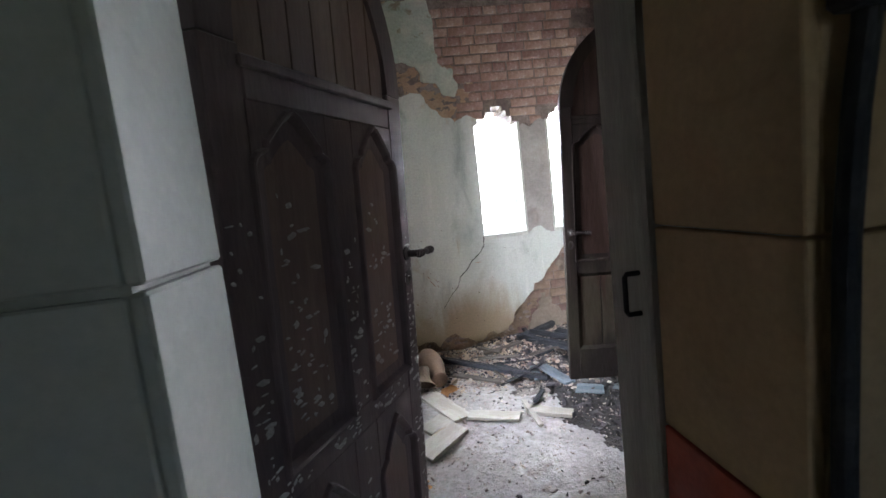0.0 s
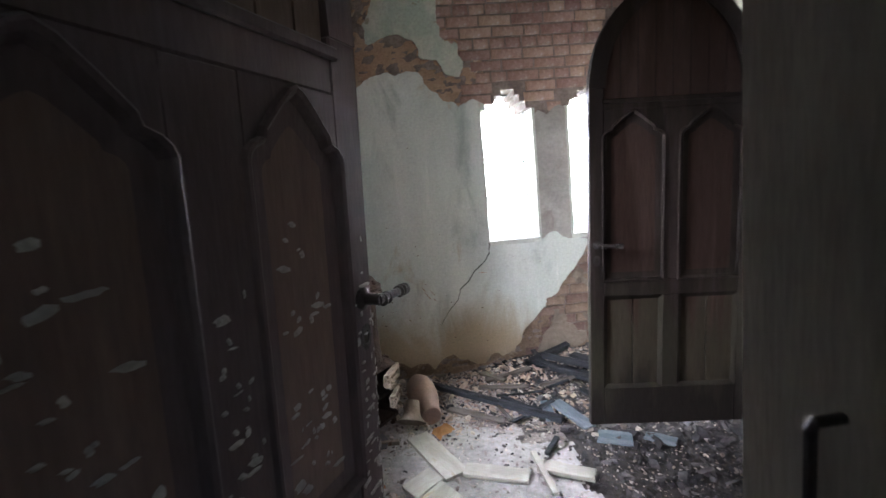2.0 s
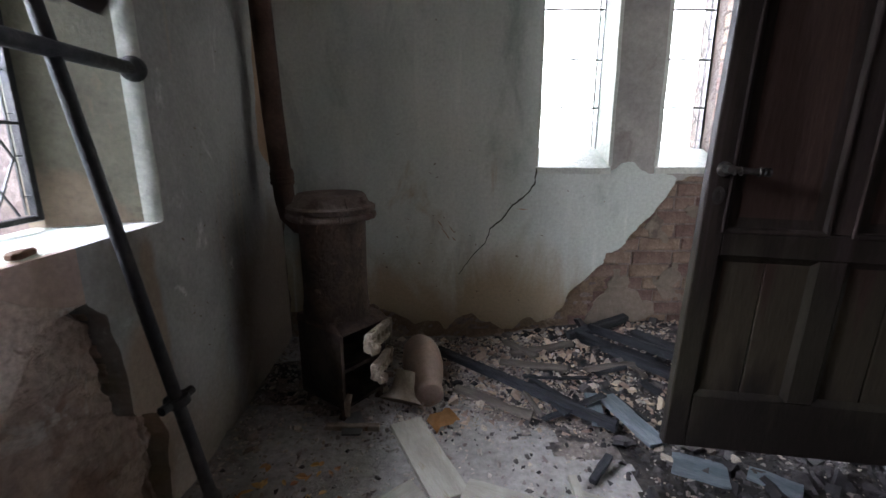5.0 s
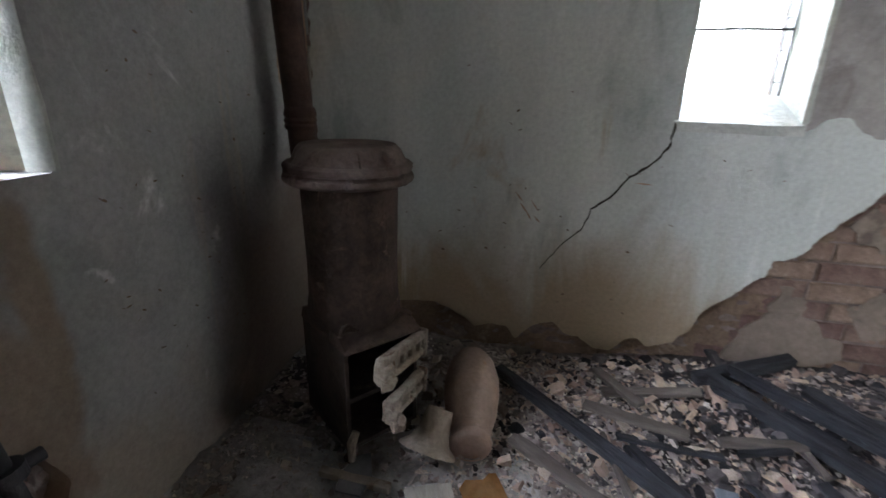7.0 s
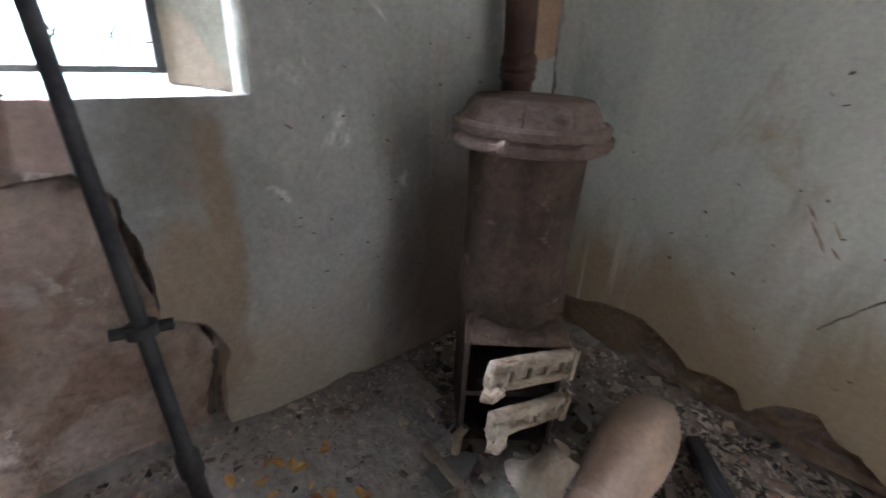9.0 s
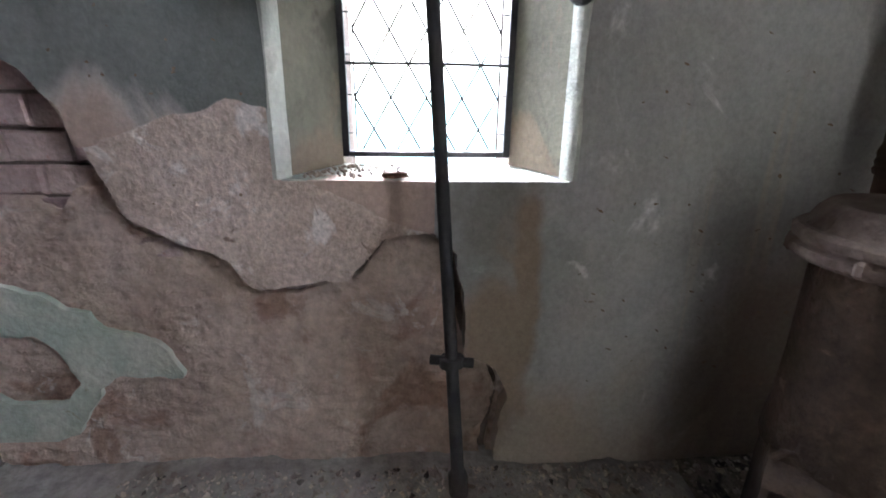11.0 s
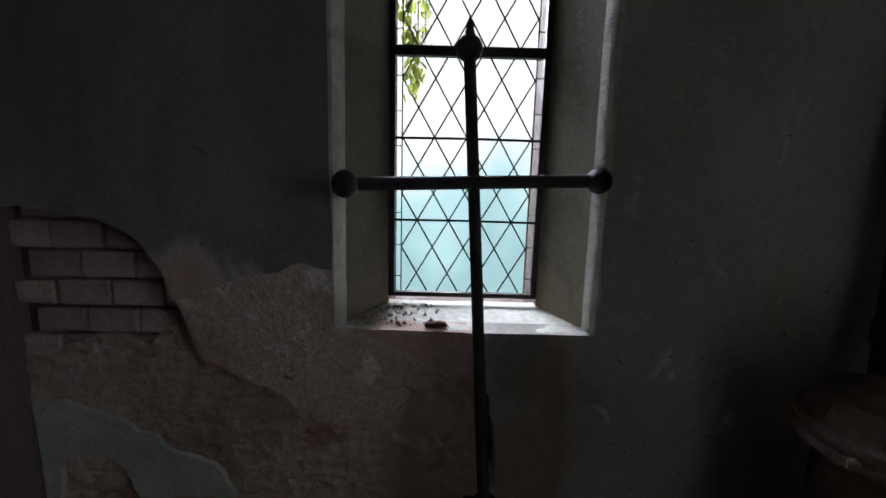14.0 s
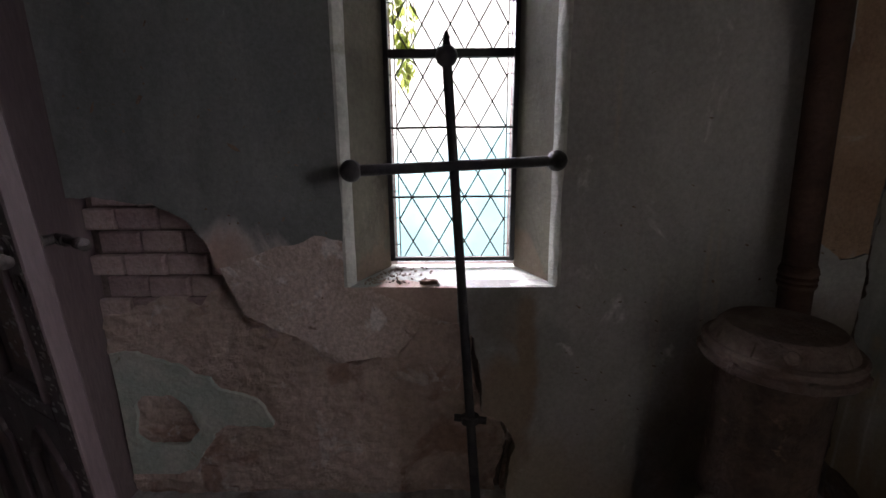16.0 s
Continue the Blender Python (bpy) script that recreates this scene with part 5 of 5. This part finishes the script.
for p in (arm_l, arm_r, head_p):
    part("ball", ball(p, 0.036), IRON, cross, "round knob end", True)
bm = bmesh.new()
lathe(bm, [(0.016, 0.03), (0.010, 0.05), (0.013, 0.055), (0.004, 0.075)], 10, Matrix.Translation(head_p))
part("finial", bm, IRON, cross)

# ---- things on the floor ----


def plank(name, a, b, width, thick, material, label, lift=0.0, tilt=0.0, worn=0.003, category="board"):
    """A board from a to b on the floor, with worn edges."""
    a, b = Vector(a), Vector(b)
    d = (b - a).normalized()
    s = Vector((0, 0, 1)).cross(d).normalized()
    up = d.cross(s)
    length = (b - a).length
    bm_ = bmesh.new()
    box(bm_, 0, length, -width / 2, width / 2, 0, thick, bevel=min(thick, width) * 0.12)
    bmesh.ops.subdivide_edges(bm_, edges=[e for e in bm_.edges if e.calc_length() > length * 0.6], cuts=6)
    roughen(bm_, worn, 18.0, a.x * 3)
    ob = part(name, bm_, material)
    m = Matrix(((d.x, s.x, up.x, a.x), (d.y, s.y, up.y, a.y), (d.z, s.z, up.z, a.z + lift), (0, 0, 0, 1)))
    ob.matrix_world = m @ pose(0, 0, 0, tilt)
    return tagged(ob, label, category)


plank("pale_plank", (0.563, 3.775, 0.01), (0.745, 3.36, 0.004), 0.135, 0.022, BOARD, "pale dusty plank lying flat on the floor")
plank("pale_plank", (0.47, 3.02, 0.005), (0.70, 3.20, 0.05), 0.14, 0.028, BOARD, "pale thick board propped on rubble", 0.0, 8)
plank("pale_plank", (0.50, 3.28, 0.005), (0.64, 3.38, 0.02), 0.12, 0.022, BOARD, "short pale board end among dust", 0.0, 4)
plank("worn_board", (0.79, 3.40, 0.008), (1.09, 3.27, 0.006), 0.10, 0.02, BOARD, "dusty board lying flat with rounded end")
plank("worn_board", (1.16, 3.34, 0.01), (1.40, 3.20, 0.008), 0.085, 0.022, BOARD, "dusty board lying flat with rounded end")
plank("stick", (1.16, 3.43, 0.012), (1.16, 3.08, 0.02), 0.03, 0.02, BOARD, "weathered stick lying across a board", 0.015, category="stick")
plank("stick", (1.235, 3.43, 0.006), (1.33, 3.53, 0.03), 0.028, 0.022, CHAR, "short dark stick on the floor", category="stick")
plank("charred_beam", (0.70, 4.36, 0.05), (1.43, 3.71, 0.018), 0.045, 0.036, CHAR, "long charred timber lying on the rubble", 0.0, 6, 0.006, "beam")
plank("charred_beam", (1.47, 4.42, 0.10), (1.95, 3.86, 0.06), 0.05, 0.05, CHAR, "thick charred timber on the rubble heap", 0.0, 10, 0.008, "beam")
plank("charred_beam", (1.54, 4.45, 0.11), (2.05, 3.92, 0.09), 0.036, 0.04, CHAR, "charred timber beside another on the heap", 0.02, -12, 0.008, "beam")
plank("charred_beam", (1.42, 4.40, 0.10), (1.80, 4.56, 0.14), 0.05, 0.045, CHAR, "short charred timber against the wall", 0.0, 10, 0.006, "beam")
plank("charred_beam", (1.75, 4.35, 0.13), (2.0, 4.0, 0.12), 0.055, 0.025, CHAR, "flat charred board on the heap", 0.02, 14, 0.008, "beam")
plank("blue_board", (1.46, 3.93, 0.03), (1.56, 3.62, 0.008), 0.085, 0.02, BLUE_BOARD, "blue-grey painted board lying on rubble")
plank("blue_board", (1.40, 3.95, 0.03), (1.37, 3.74, 0.012), 0.06, 0.018, BLUE_BOARD, "blue-grey painted board end")
plank("blue_board", (1.56, 3.52, 0.010), (1.72, 3.44, 0.012), 0.12, 0.010, BLUE_BOARD, "blue-grey broken sheet lying on burnt dust", 0.004, 3, 0.006)
plank("blue_board", (1.80, 3.46, 0.010), (1.92, 3.36, 0.012), 0.09, 0.010, BLUE_BOARD, "blue-grey broken sheet lying on burnt dust", 0.004, -4, 0.006)
plank("worn_board", (0.78, 4.02, 0.03), (1.10, 3.80, 0.02), 0.045, 0.016, GREY_WOOD, "grey weathered timber half buried in rubble", 0.0, 5, 0.008)
plank("thin_lath", (1.15, 4.05, 0.05), (1.30, 3.86, 0.04), 0.03, 0.012, CHAR, "thin burnt lath on the rubble", category="lath")
plank("thin_lath", (1.02, 4.22, 0.06), (1.34, 4.12, 0.07), 0.055, 0.010, GREY_WOOD, "thin grey panel piece on the rubble", category="lath")
plank("round_stick", (0.235, 3.755, 0.008), (0.46, 3.745, 0.008), 0.026, 0.024, CLAY_PALE, "pale stick lying before the stove", category="stick")

# clay pot lying on the rubble
bm = bmesh.new()
prof = [(0.0, 0.004), (0.045, 0.0), (0.058, 0.005), (0.062, 0.03), (0.066, 0.06), (0.085, 0.13), (0.098, 0.22), (0.098, 0.29), (0.086, 0.36), (0.062, 0.41), (0.030, 0.435), (0.0, 0.44)]
lathe(bm, prof, 36, cap=False)
P0, P1 = Vector((0.662, 3.915, 0.062)), Vector((0.605, 4.285, 0.115))
q = (P1 - P0).normalized().to_track_quat("Z", "Y")
pot = new("clay_pot")
pot.matrix_world = Matrix.Translation(P0) @ q.to_matrix().to_4x4()
part("body", bm, CLAY, pot, "", True)
bm = bmesh.new()
lathe(bm, [(0.050, -0.006), (0.060, -0.004), (0.066, 0.004), (0.067, 0.018), (0.0645, 0.026), (0.060, 0.027), (0.046, 0.006)], 36, cap=False)
part("foot_ring", bm, CLAY, pot, "worn terracotta foot ring", True)
tagged(pot, "long terracotta clay pot lying on its side in the rubble", "pot")
bm = bmesh.new()
lathe(bm, [(0.040, 0.13), (0.044, 0.11), (0.050, 0.06), (0.062, 0.03), (0.088, 0.008), (0.092, 0.0), (0.084, 0.0), (0.060, 0.024), (0.043, 0.06), (0.036, 0.11), (0.034, 0.13)], 32, cap=False)
bell = part("flared_pot", bm, CLAY_PALE, None, "", True)
bell.matrix_world = Matrix.Translation((0.535, 3.868, 0.062)) @ Vector((0.18, 0.60, 0.78)).to_track_quat("Z", "Y").to_matrix().to_4x4()
tagged(bell, "pale flared clay pot tipped over beside a plank", "pot")
# glazed shard, slate
bm = bmesh.new()
for i in range(6):
    for j in range(5):
        u, v = -0.06 + 0.024 * i, -0.045 + 0.0225 * j
        bm.verts.new((u, v + 0.012 * math.sin(i * 1.7), 0.03 - 6.0 * u * u - 2 * v * v))
bm.verts.ensure_lookup_table()
for i in range(5):
    for j in range(4):
        bm.faces.new([bm.verts[k] for k in (i * 5 + j, (i + 1) * 5 + j, (i + 1) * 5 + j + 1, i * 5 + j + 1)])
bmesh.ops.solidify(bm, geom=bm.faces[:], thickness=0.008)
sh = part("glazed_shard", bm, GLAZED, None, "", True)
sh.matrix_world = pose(0.725, 3.79, 0.012, 6, -8, 30)
tagged(sh, "broken orange glazed pottery shard on the floor", "shard")
bm = bmesh.new()
prism(bm, [(-0.035, 0.0), (0.04, 0.0), (0.05, 0.07), (0.015, 0.15), (-0.02, 0.13), (-0.045, 0.06)], -0.004, 0.004)
sl = part("slate_piece", bm, SLATE)
sl.matrix_world = pose(0.345, 3.70, 0.018, -86, 0, 0)
tagged(sl, "broken grey slate piece lying on a stick", "slate")

# thinner burnt pieces across the heap
r2 = random.Random(77)
for i in range(26):
    x, y = r2.uniform(1.05, 2.15), r2.uniform(3.75, 4.48)
    a = r2.uniform(-80, 20)
    length = r2.uniform(0.12, 0.38)
    dx, dy = math.cos(radians(a)) * length, math.sin(radians(a)) * length
    if not (0.8 < x + dx < 2.3 and 3.65 < y + dy < 4.52):
        continue
    z0, z1 = ground_height(x, y) + 0.012, ground_height(x + dx, y + dy) + r2.choice((0.01, 0.03, 0.06))
    plank("burnt_lath", (x, y, z0), (x + dx, y + dy, z1), r2.uniform(0.015, 0.045), r2.uniform(0.008, 0.022), r2.choice((CHAR, CHAR, CHAR, CHAR, GREY_WOOD)),
          "burnt lath lying on the rubble heap", 0.0, r2.uniform(-20, 20), 0.005, "lath")["group"] = "burnt laths on the heap"

# ---- loose rubble, leaves, crumbs ----
rnd = random.Random(11)


def flake(verts, faces, x, y, z, size, thick, r):
    """An uneven chip with six to eight corners, tipped at random."""
    m = pose(x, y, z, r.gauss(0, 32), r.gauss(0, 32), r.uniform(0, 360))
    k = r.choice((3, 4, 4, 5))
    base = len(verts)
    ring_ = [(size * r.uniform(0.5, 1.5) * math.cos(2 * math.pi * i / k + r.uniform(-0.3, 0.3)), size * r.uniform(0.4, 1.0) * math.sin(2 * math.pi * i / k)) for i in range(k)]
    for h, q in ((-thick / 2, 1.0), (thick / 2, r.uniform(0.7, 0.95))):
        for a, b in ring_:
            verts.append(m @ Vector((a * q, b * q, h + r.uniform(-0.1, 0.1) * thick)))
    faces.append([base + i for i in range(k)][::-1])
    faces.append([base + k + i for i in range(k)])
    for i in range(k):
        j = (i + 1) % k
        faces.append([base + i, base + j, base + k + j, base + k + i])


def heap_density(x, y):
    """How thickly the floor is strewn: most along the far wall and by the arched door."""
    d = min(1.0, max(0.0, (y - 3.55 + 0.25 * noise.noise(Vector((x * 2, y * 2, 8)))) / 0.35))
    near = 0.20 + 0.35 * max(0.0, 1 - abs(y - 3.35) / 0.5)
    edge = max(0.0, 1 - (x - XW) / 0.25) * 0.7
    if x > 1.45 and y > 2.9:
        d = max(d, 0.75)
    if x < 0.5:
        d *= 0.35
    return min(1.0, max(d, near * 0.28, edge))


def strewn(count, material, label, low, high, weight, seed, name="rubble_chips"):
    r = random.Random(seed)
    verts_, faces_ = [], []
    done = 0
    while done < count:
        x, y = r.uniform(XW + 0.01, XE - 0.02), r.uniform(2.2, YN - 0.02)
        if r.random() > heap_density(x, y) * weight(x, y):
            continue
        s = r.uniform(low, high) * (0.6 + 0.8 * r.random() ** 2)
        flake(verts_, faces_, x, y, ground_height(x, y) + s * r.uniform(0.0, 0.35), s, s * r.uniform(0.25, 0.6), r)
        done += 1
    return tagged(mesh_ob(name, verts_, faces_, material), label, "rubble", kind="stuff")


def dark_zone(x, y):
    return min(1.0, 0.04 + max(0.0, (x - 0.55) * 0.9) * (1 if y > 3.5 else 0.35) + 0.5 * max(0, noise.noise(Vector((x * 3, y * 3, 4)))))


def pale_zone(x, y):
    if x > 1.42 and y < 3.75:
        return 0.12
    if x > 1.35:
        return 0.22
    return 0.4 + 0.6 * math.exp(-((x - 1.22) ** 2 + (y - 3.86) ** 2) / 0.05)


strewn(7500, CHIPS, "grey-brown chips of plaster and brick strewn over the floor", 0.003, 0.017, lambda x, y: 0.10 if x > 1.38 and y < 3.75 else (0.5 if x > 1.35 else 1.0), 1)
strewn(5200, CHARRED, "black charred bits strewn over the rubble", 0.003, 0.019, dark_zone, 2, "charred_bits")
strewn(6500, PALE_CHIPS, "pale crumbs of plaster among the rubble", 0.003, 0.010, pale_zone, 3, "plaster_crumbs")
strewn(900, PINK_CHIPS, "pinkish brick and plaster chips among the rubble", 0.012, 0.030, lambda x, y: max(0.0, min(1.0, (y - 3.6) * 3)) * max(0.0, min(1.0, (x - 0.6) * 3)), 5, "brick_chips")
strewn(700, CHARRED, "burnt splinters on the rubble heap", 0.016, 0.045, lambda x, y: max(0.0, min(1.0, (x - 1.0) * 1.2)), 4, "burnt_splinters")

# larger pieces, each one loose
shapes = []
for i in range(8):
    r = random.Random(100 + i)
    v_, f_ = [], []
    flake(v_, f_, 0, 0, 0, 1.0, r.uniform(0.25, 0.7), random.Random(200 + i))
    me = bpy.data.meshes.new("rubble_piece")
    me.from_pydata([tuple(v) for v in v_], [], f_)
    shapes.append(me)
heap = empty("rubble_heap", pose(1.5, 4.2, 0), "heap of broken plaster, brick and burnt wood along the wall", "rubble")
variants = {}
count = 0
while count < 260:
    x, y = rnd.uniform(XW + 0.05, XE - 0.05), rnd.uniform(2.7, YN - 0.04)
    if rnd.random() > heap_density(x, y):
        continue
    material = CHAR if rnd.random() < 0.55 * dark_zone(x, y) else (PALE_CHIPS if rnd.random() < 0.25 else SHARD)
    k = (rnd.randrange(8), material.name)
    if k not in variants:
        me = shapes[k[0]].copy()
        me.materials.append(material)
        variants[k] = me
    s = rnd.uniform(0.014, 0.040) if y > 3.5 else rnd.uniform(0.008, 0.018)
    ob = new("rubble_piece", variants[k])
    ob.parent = heap
    ob.matrix_world = pose(x, y, ground_height(x, y) + 0.25 * s, rnd.uniform(-20, 20), rnd.uniform(-20, 20), rnd.uniform(0, 360)) @ Matrix.Diagonal((s, s * rnd.uniform(0.6, 1.2), s * 0.8, 1))
    count += 1

# dead leaves by the foot of the cross
verts_, faces_ = [], []
for i in range(130):
    x, y = 0.02 + abs(rnd.gauss(0, 0.22)), rnd.uniform(2.5, 3.55)
    if x > 0.6:
        continue
    s = rnd.uniform(0.010, 0.023)
    m = pose(x, y, ground_height(x, y) + 0.008, rnd.uniform(-25, 25), rnd.uniform(-25, 25), rnd.uniform(0, 360))
    base = len(verts_)
    pts = [(-1.2, 0, 0), (-0.5, 0.55, 0.2), (0.3, 0.6, 0.25), (1.2, 0, 0.1), (0.3, -0.6, 0.25), (-0.5, -0.55, 0.2), (0, 0, 0)]
    verts_ += [m @ (Vector(p) * s) for p in pts]
    faces_ += [[base + 6, base + k, base + (k + 1) % 6] for k in range(6)]
leaves = mesh_ob("dead_leaves", verts_, faces_, LEAF)
tagged(leaves, "dry orange leaves scattered on the dusty floor", "leaves", kind="stuff")

# crumbs and one brick chip on the window sill
verts_, faces_ = [], []
for i in range(150):
    y = 2.79 + abs(rnd.gauss(0, 0.13))
    x = XW - rnd.uniform(0.03, 0.25)
    if y > 3.45 or y < 2.76 + (XW - x) * 0.48 + 0.02 or y > 3.49 - (XW - x) * 0.50:
        continue
    s = rnd.uniform(0.003, 0.010)
    flake(verts_, faces_, x, y, 0.930 + s * 0.2, s, s * 0.5, rnd)
tagged(mesh_ob("sill_crumbs", verts_, faces_, PALE_CHIPS), "crumbs of plaster lying on the window sill", "crumbs", kind="stuff")
bm = box_bm(-0.032, 0.032, -0.012, 0.012, 0, 0.016, bevel=0.004)
bmesh.ops.subdivide_edges(bm, edges=bm.edges[:], cuts=2)
roughen(bm, 0.004, 60)
chip = part("brick_chip", bm, RED_WOOD)
chip.matrix_world = pose(-0.193, 3.050, 0.929, 0, 0, 95)
tagged(chip, "small dark brick chip lying on the window sill", "brick chip")

# specks and chipped holes on the walls
verts_, faces_ = [], []
for i in range(150):
    a, b = rnd.uniform(0.003, 0.0085), rnd.uniform(0.002, 0.005)
    side = rnd.random() < 0.55
    u, v = (rnd.uniform(3.55, 4.5), 0.3 + abs(rnd.gauss(0.25, 0.4))) if side else (rnd.uniform(0.2, 2.0), 0.25 + abs(rnd.gauss(0.2, 0.5)))
    if v > 1.9 or (not side and ((v > 0.95 and u > 1.2) or (u > 1.3 and v < 0.75))):
        continue
    base = len(verts_)
    t0 = rnd.uniform(0, 6)
    for k in range(7):
        t = 2 * math.pi * k / 7
        p, q_ = u + a * math.cos(t + t0) * rnd.uniform(0.7, 1.3), v + b * math.sin(t) * rnd.uniform(0.7, 1.4)
        verts_.append((XW + 0.0095, p, q_) if side else (p, YN - 0.0078, q_))
    faces_.append([base + k for k in range(7)])
for i in range(70):
    u, v = rnd.uniform(1.85, 2.72), rnd.uniform(0.85, 1.95)
    if poly_distance(A_SIDE, np.array([u]), np.array([v]))[0] < 0.03 and poly_distance(B_SIDE, np.array([u]), np.array([v]))[0] < 0.03:
        continue
    a, b, lean = rnd.uniform(0.002, 0.007), rnd.uniform(0.0015, 0.004), rnd.uniform(-1.2, 1.2)
    if i < 6:
        a, b = a * 3.2, b * 1.8
    base = len(verts_)
    for k in range(7):
        t = 2 * math.pi * k / 7
        p, q_ = a * math.cos(t) * rnd.uniform(0.7, 1.3), b * math.sin(t) * rnd.uniform(0.7, 1.4)
        verts_.append((XW + 0.0095, u + p * math.cos(lean) - q_ * math.sin(lean), v + p * math.sin(lean) + q_ * math.cos(lean)))
    faces_.append([base + k for k in range(7)])
wall_specks = mesh_ob("specks", verts_, faces_, DARK_COAT, wall_w, "small chipped specks in the plaster")
wall_specks["kind"] = "stuff"

# creeper hanging outside the leaded window
creeper = empty("creeper", pose(-0.66, 2.94, 2.25), "yellow-green leafy creeper hanging outside the leaded window", "plant")
stems = []
for k in range(5):
    y0 = rnd.uniform(-0.06, 0.02)
    pts = [Vector((rnd.uniform(-0.02, 0.02), y0, 0.12))]
    for j in range(1, 7 + k % 3):
        pts.append(pts[-1] + Vector((rnd.uniform(-0.015, 0.015), rnd.uniform(-0.012, 0.018), -rnd.uniform(0.08, 0.105))))
    bm = bmesh.new()
    tube(bm, pts, [0.004 - 0.0004 * j for j in range(len(pts))], 6)
    part("stem", bm, BARK, creeper)
    stems.append(pts)
verts_, faces_ = [], []
for i in range(340):
    pts = rnd.choice(stems)
    t = rnd.uniform(0.2, len(pts) - 1.001)
    p = pts[int(t)].lerp(pts[int(t) + 1], t % 1) + Vector((rnd.gauss(0, 0.02), rnd.gauss(0, 0.016), rnd.gauss(0, 0.012)))
    m = Matrix.Translation(p) @ Euler((rnd.gauss(0.3, 0.6), rnd.gauss(1.3, 0.5), rnd.uniform(0, 6))).to_matrix().to_4x4()
    s_ = rnd.uniform(0.010, 0.020)
    base = len(verts_)
    verts_ += [m @ (Vector(q_) * s_) for q_ in ((-1.2, 0, 0), (-0.5, 0.55, 0.15), (0.4, 0.5, 0.15), (1.3, 0, 0), (0.4, -0.5, 0.15), (-0.5, -0.55, 0.15))]
    faces_.append([base + k for k in range(6)])
mesh_ob("leaves", verts_, faces_, FOLIAGE, creeper)

# ---- bricks ----


def brick_mesh(length, seed, h=0.034, material=BRICK):
    r = random.Random(seed)
    bm_ = bmesh.new()
    box(bm_, -length / 2, length / 2, -0.02, 0.02, -h, h)
    es = [e for e in bm_.edges if all(v.co.y < 0 for v in e.verts)]
    bmesh.ops.bevel(bm_, geom=es, offset=0.006, segments=1, affect="EDGES")
    for v in bm_.verts:
        v.co += Vector((r.uniform(-0.003, 0.003), r.uniform(-0.002, 0.002), r.uniform(-0.0025, 0.0025)))
    bmesh.ops.recalc_face_normals(bm_, faces=bm_.faces)
    me_ = bpy.data.meshes.new("brick")
    bm_.to_mesh(me_)
    bm_.free()
    me_.materials.append(material)
    return me_


STRETCH = [brick_mesh(0.228, i) for i in range(4)]
LOW_STRETCH = [brick_mesh(0.228, 30 + i, 0.034, SHADED_BRICK) for i in range(4)]
LOW_HEADER = [brick_mesh(0.108, 40 + i, 0.034, SHADED_BRICK) for i in range(4)]
HEADER = [brick_mesh(0.108, 10 + i) for i in range(4)]
BLOCK = [brick_mesh(0.150, 20 + i, 0.0385, PALE_BRICK) for i in range(5)]


def lay_bricks(parent, u0, u1, v0, v1, wanted, place, seed, bond=3):
    """Courses of bricks, 80 mm high, rows of headers between rows of stretchers, where wanted(u, v, half length) says so."""
    r = random.Random(seed)
    course = 0
    v = v0 + 0.04
    while v < v1:
        u = u0 - r.uniform(0, 0.2)
        heads = course % bond == 1 if bond > 1 else True
        while u < u1:
            head_b = heads if r.random() < 0.85 else not heads
            length = 0.108 if head_b else 0.228
            c = u + length / 2
            if wanted(c, v, length / 2):
                # bricks below 1 m take the copy darkened for shade
                ob_ = new("brick", r.choice((LOW_HEADER if head_b else LOW_STRETCH) if v < 1.0 else (HEADER if head_b else STRETCH)))
                ob_.parent = parent
                ob_.matrix_world = place(c, v, r.uniform(-0.003, 0.004), r.uniform(-0.7, 0.7))
            u += length + 0.011
        v += 0.078
        course += 1


def one(f, u, v):
    return float(f(np.array([[u]]), np.array([[v]]))[0, 0])


def far_wanted(u, v, h):
    if one(window_cut, u, v) < 0.034 or min(one(window_cut, u - h, v), one(window_cut, u + h, v), one(window_cut, u - h, v + 0.03), one(window_cut, u + h, v + 0.03)) < 0.002:
        return False
    return not (min(poly_at(B_FAR, u - h, v), poly_at(B_FAR, u + h, v)) > 0.05) and u + h < XE and v < 2.98


def poly_at(poly, u, v):
    return float(poly_distance(poly, np.array([u]), np.array([v]))[0])


lay_bricks(wall_n, 0.92, XE, 0.0, 3.0, far_wanted, lambda u, v, d, a: pose(u, YN + 0.034 + d, v, 0, a), 3)
r = random.Random(4)
for course in range(8):
    v, u = 0.735 + 0.0875 * course, 1.74 + (0.08 if course % 2 else 0.0)
    while u < 2.40:
        if poly_at(A_SIDE, u, v) < 0.03 and poly_at(B_SIDE, u, v) < 0.03 and u > 1.80:
            ob = new("brick", r.choice(BLOCK))
            ob.parent = wall_w
            ob.matrix_world = pose(XW - 0.080 + r.uniform(-0.004, 0.004), u, v, 0, r.uniform(-0.9, 0.9), 90)
        u += 0.161
# brick jamb of the second window
for i in range(12):
    ob = new("brick", HEADER[i % 4])
    ob.parent = wall_n
    ob.matrix_world = pose(2.278, YN + 0.075 + 0.008 * (i % 2), 1.07 + 0.08 * i, 0, 0, -90)
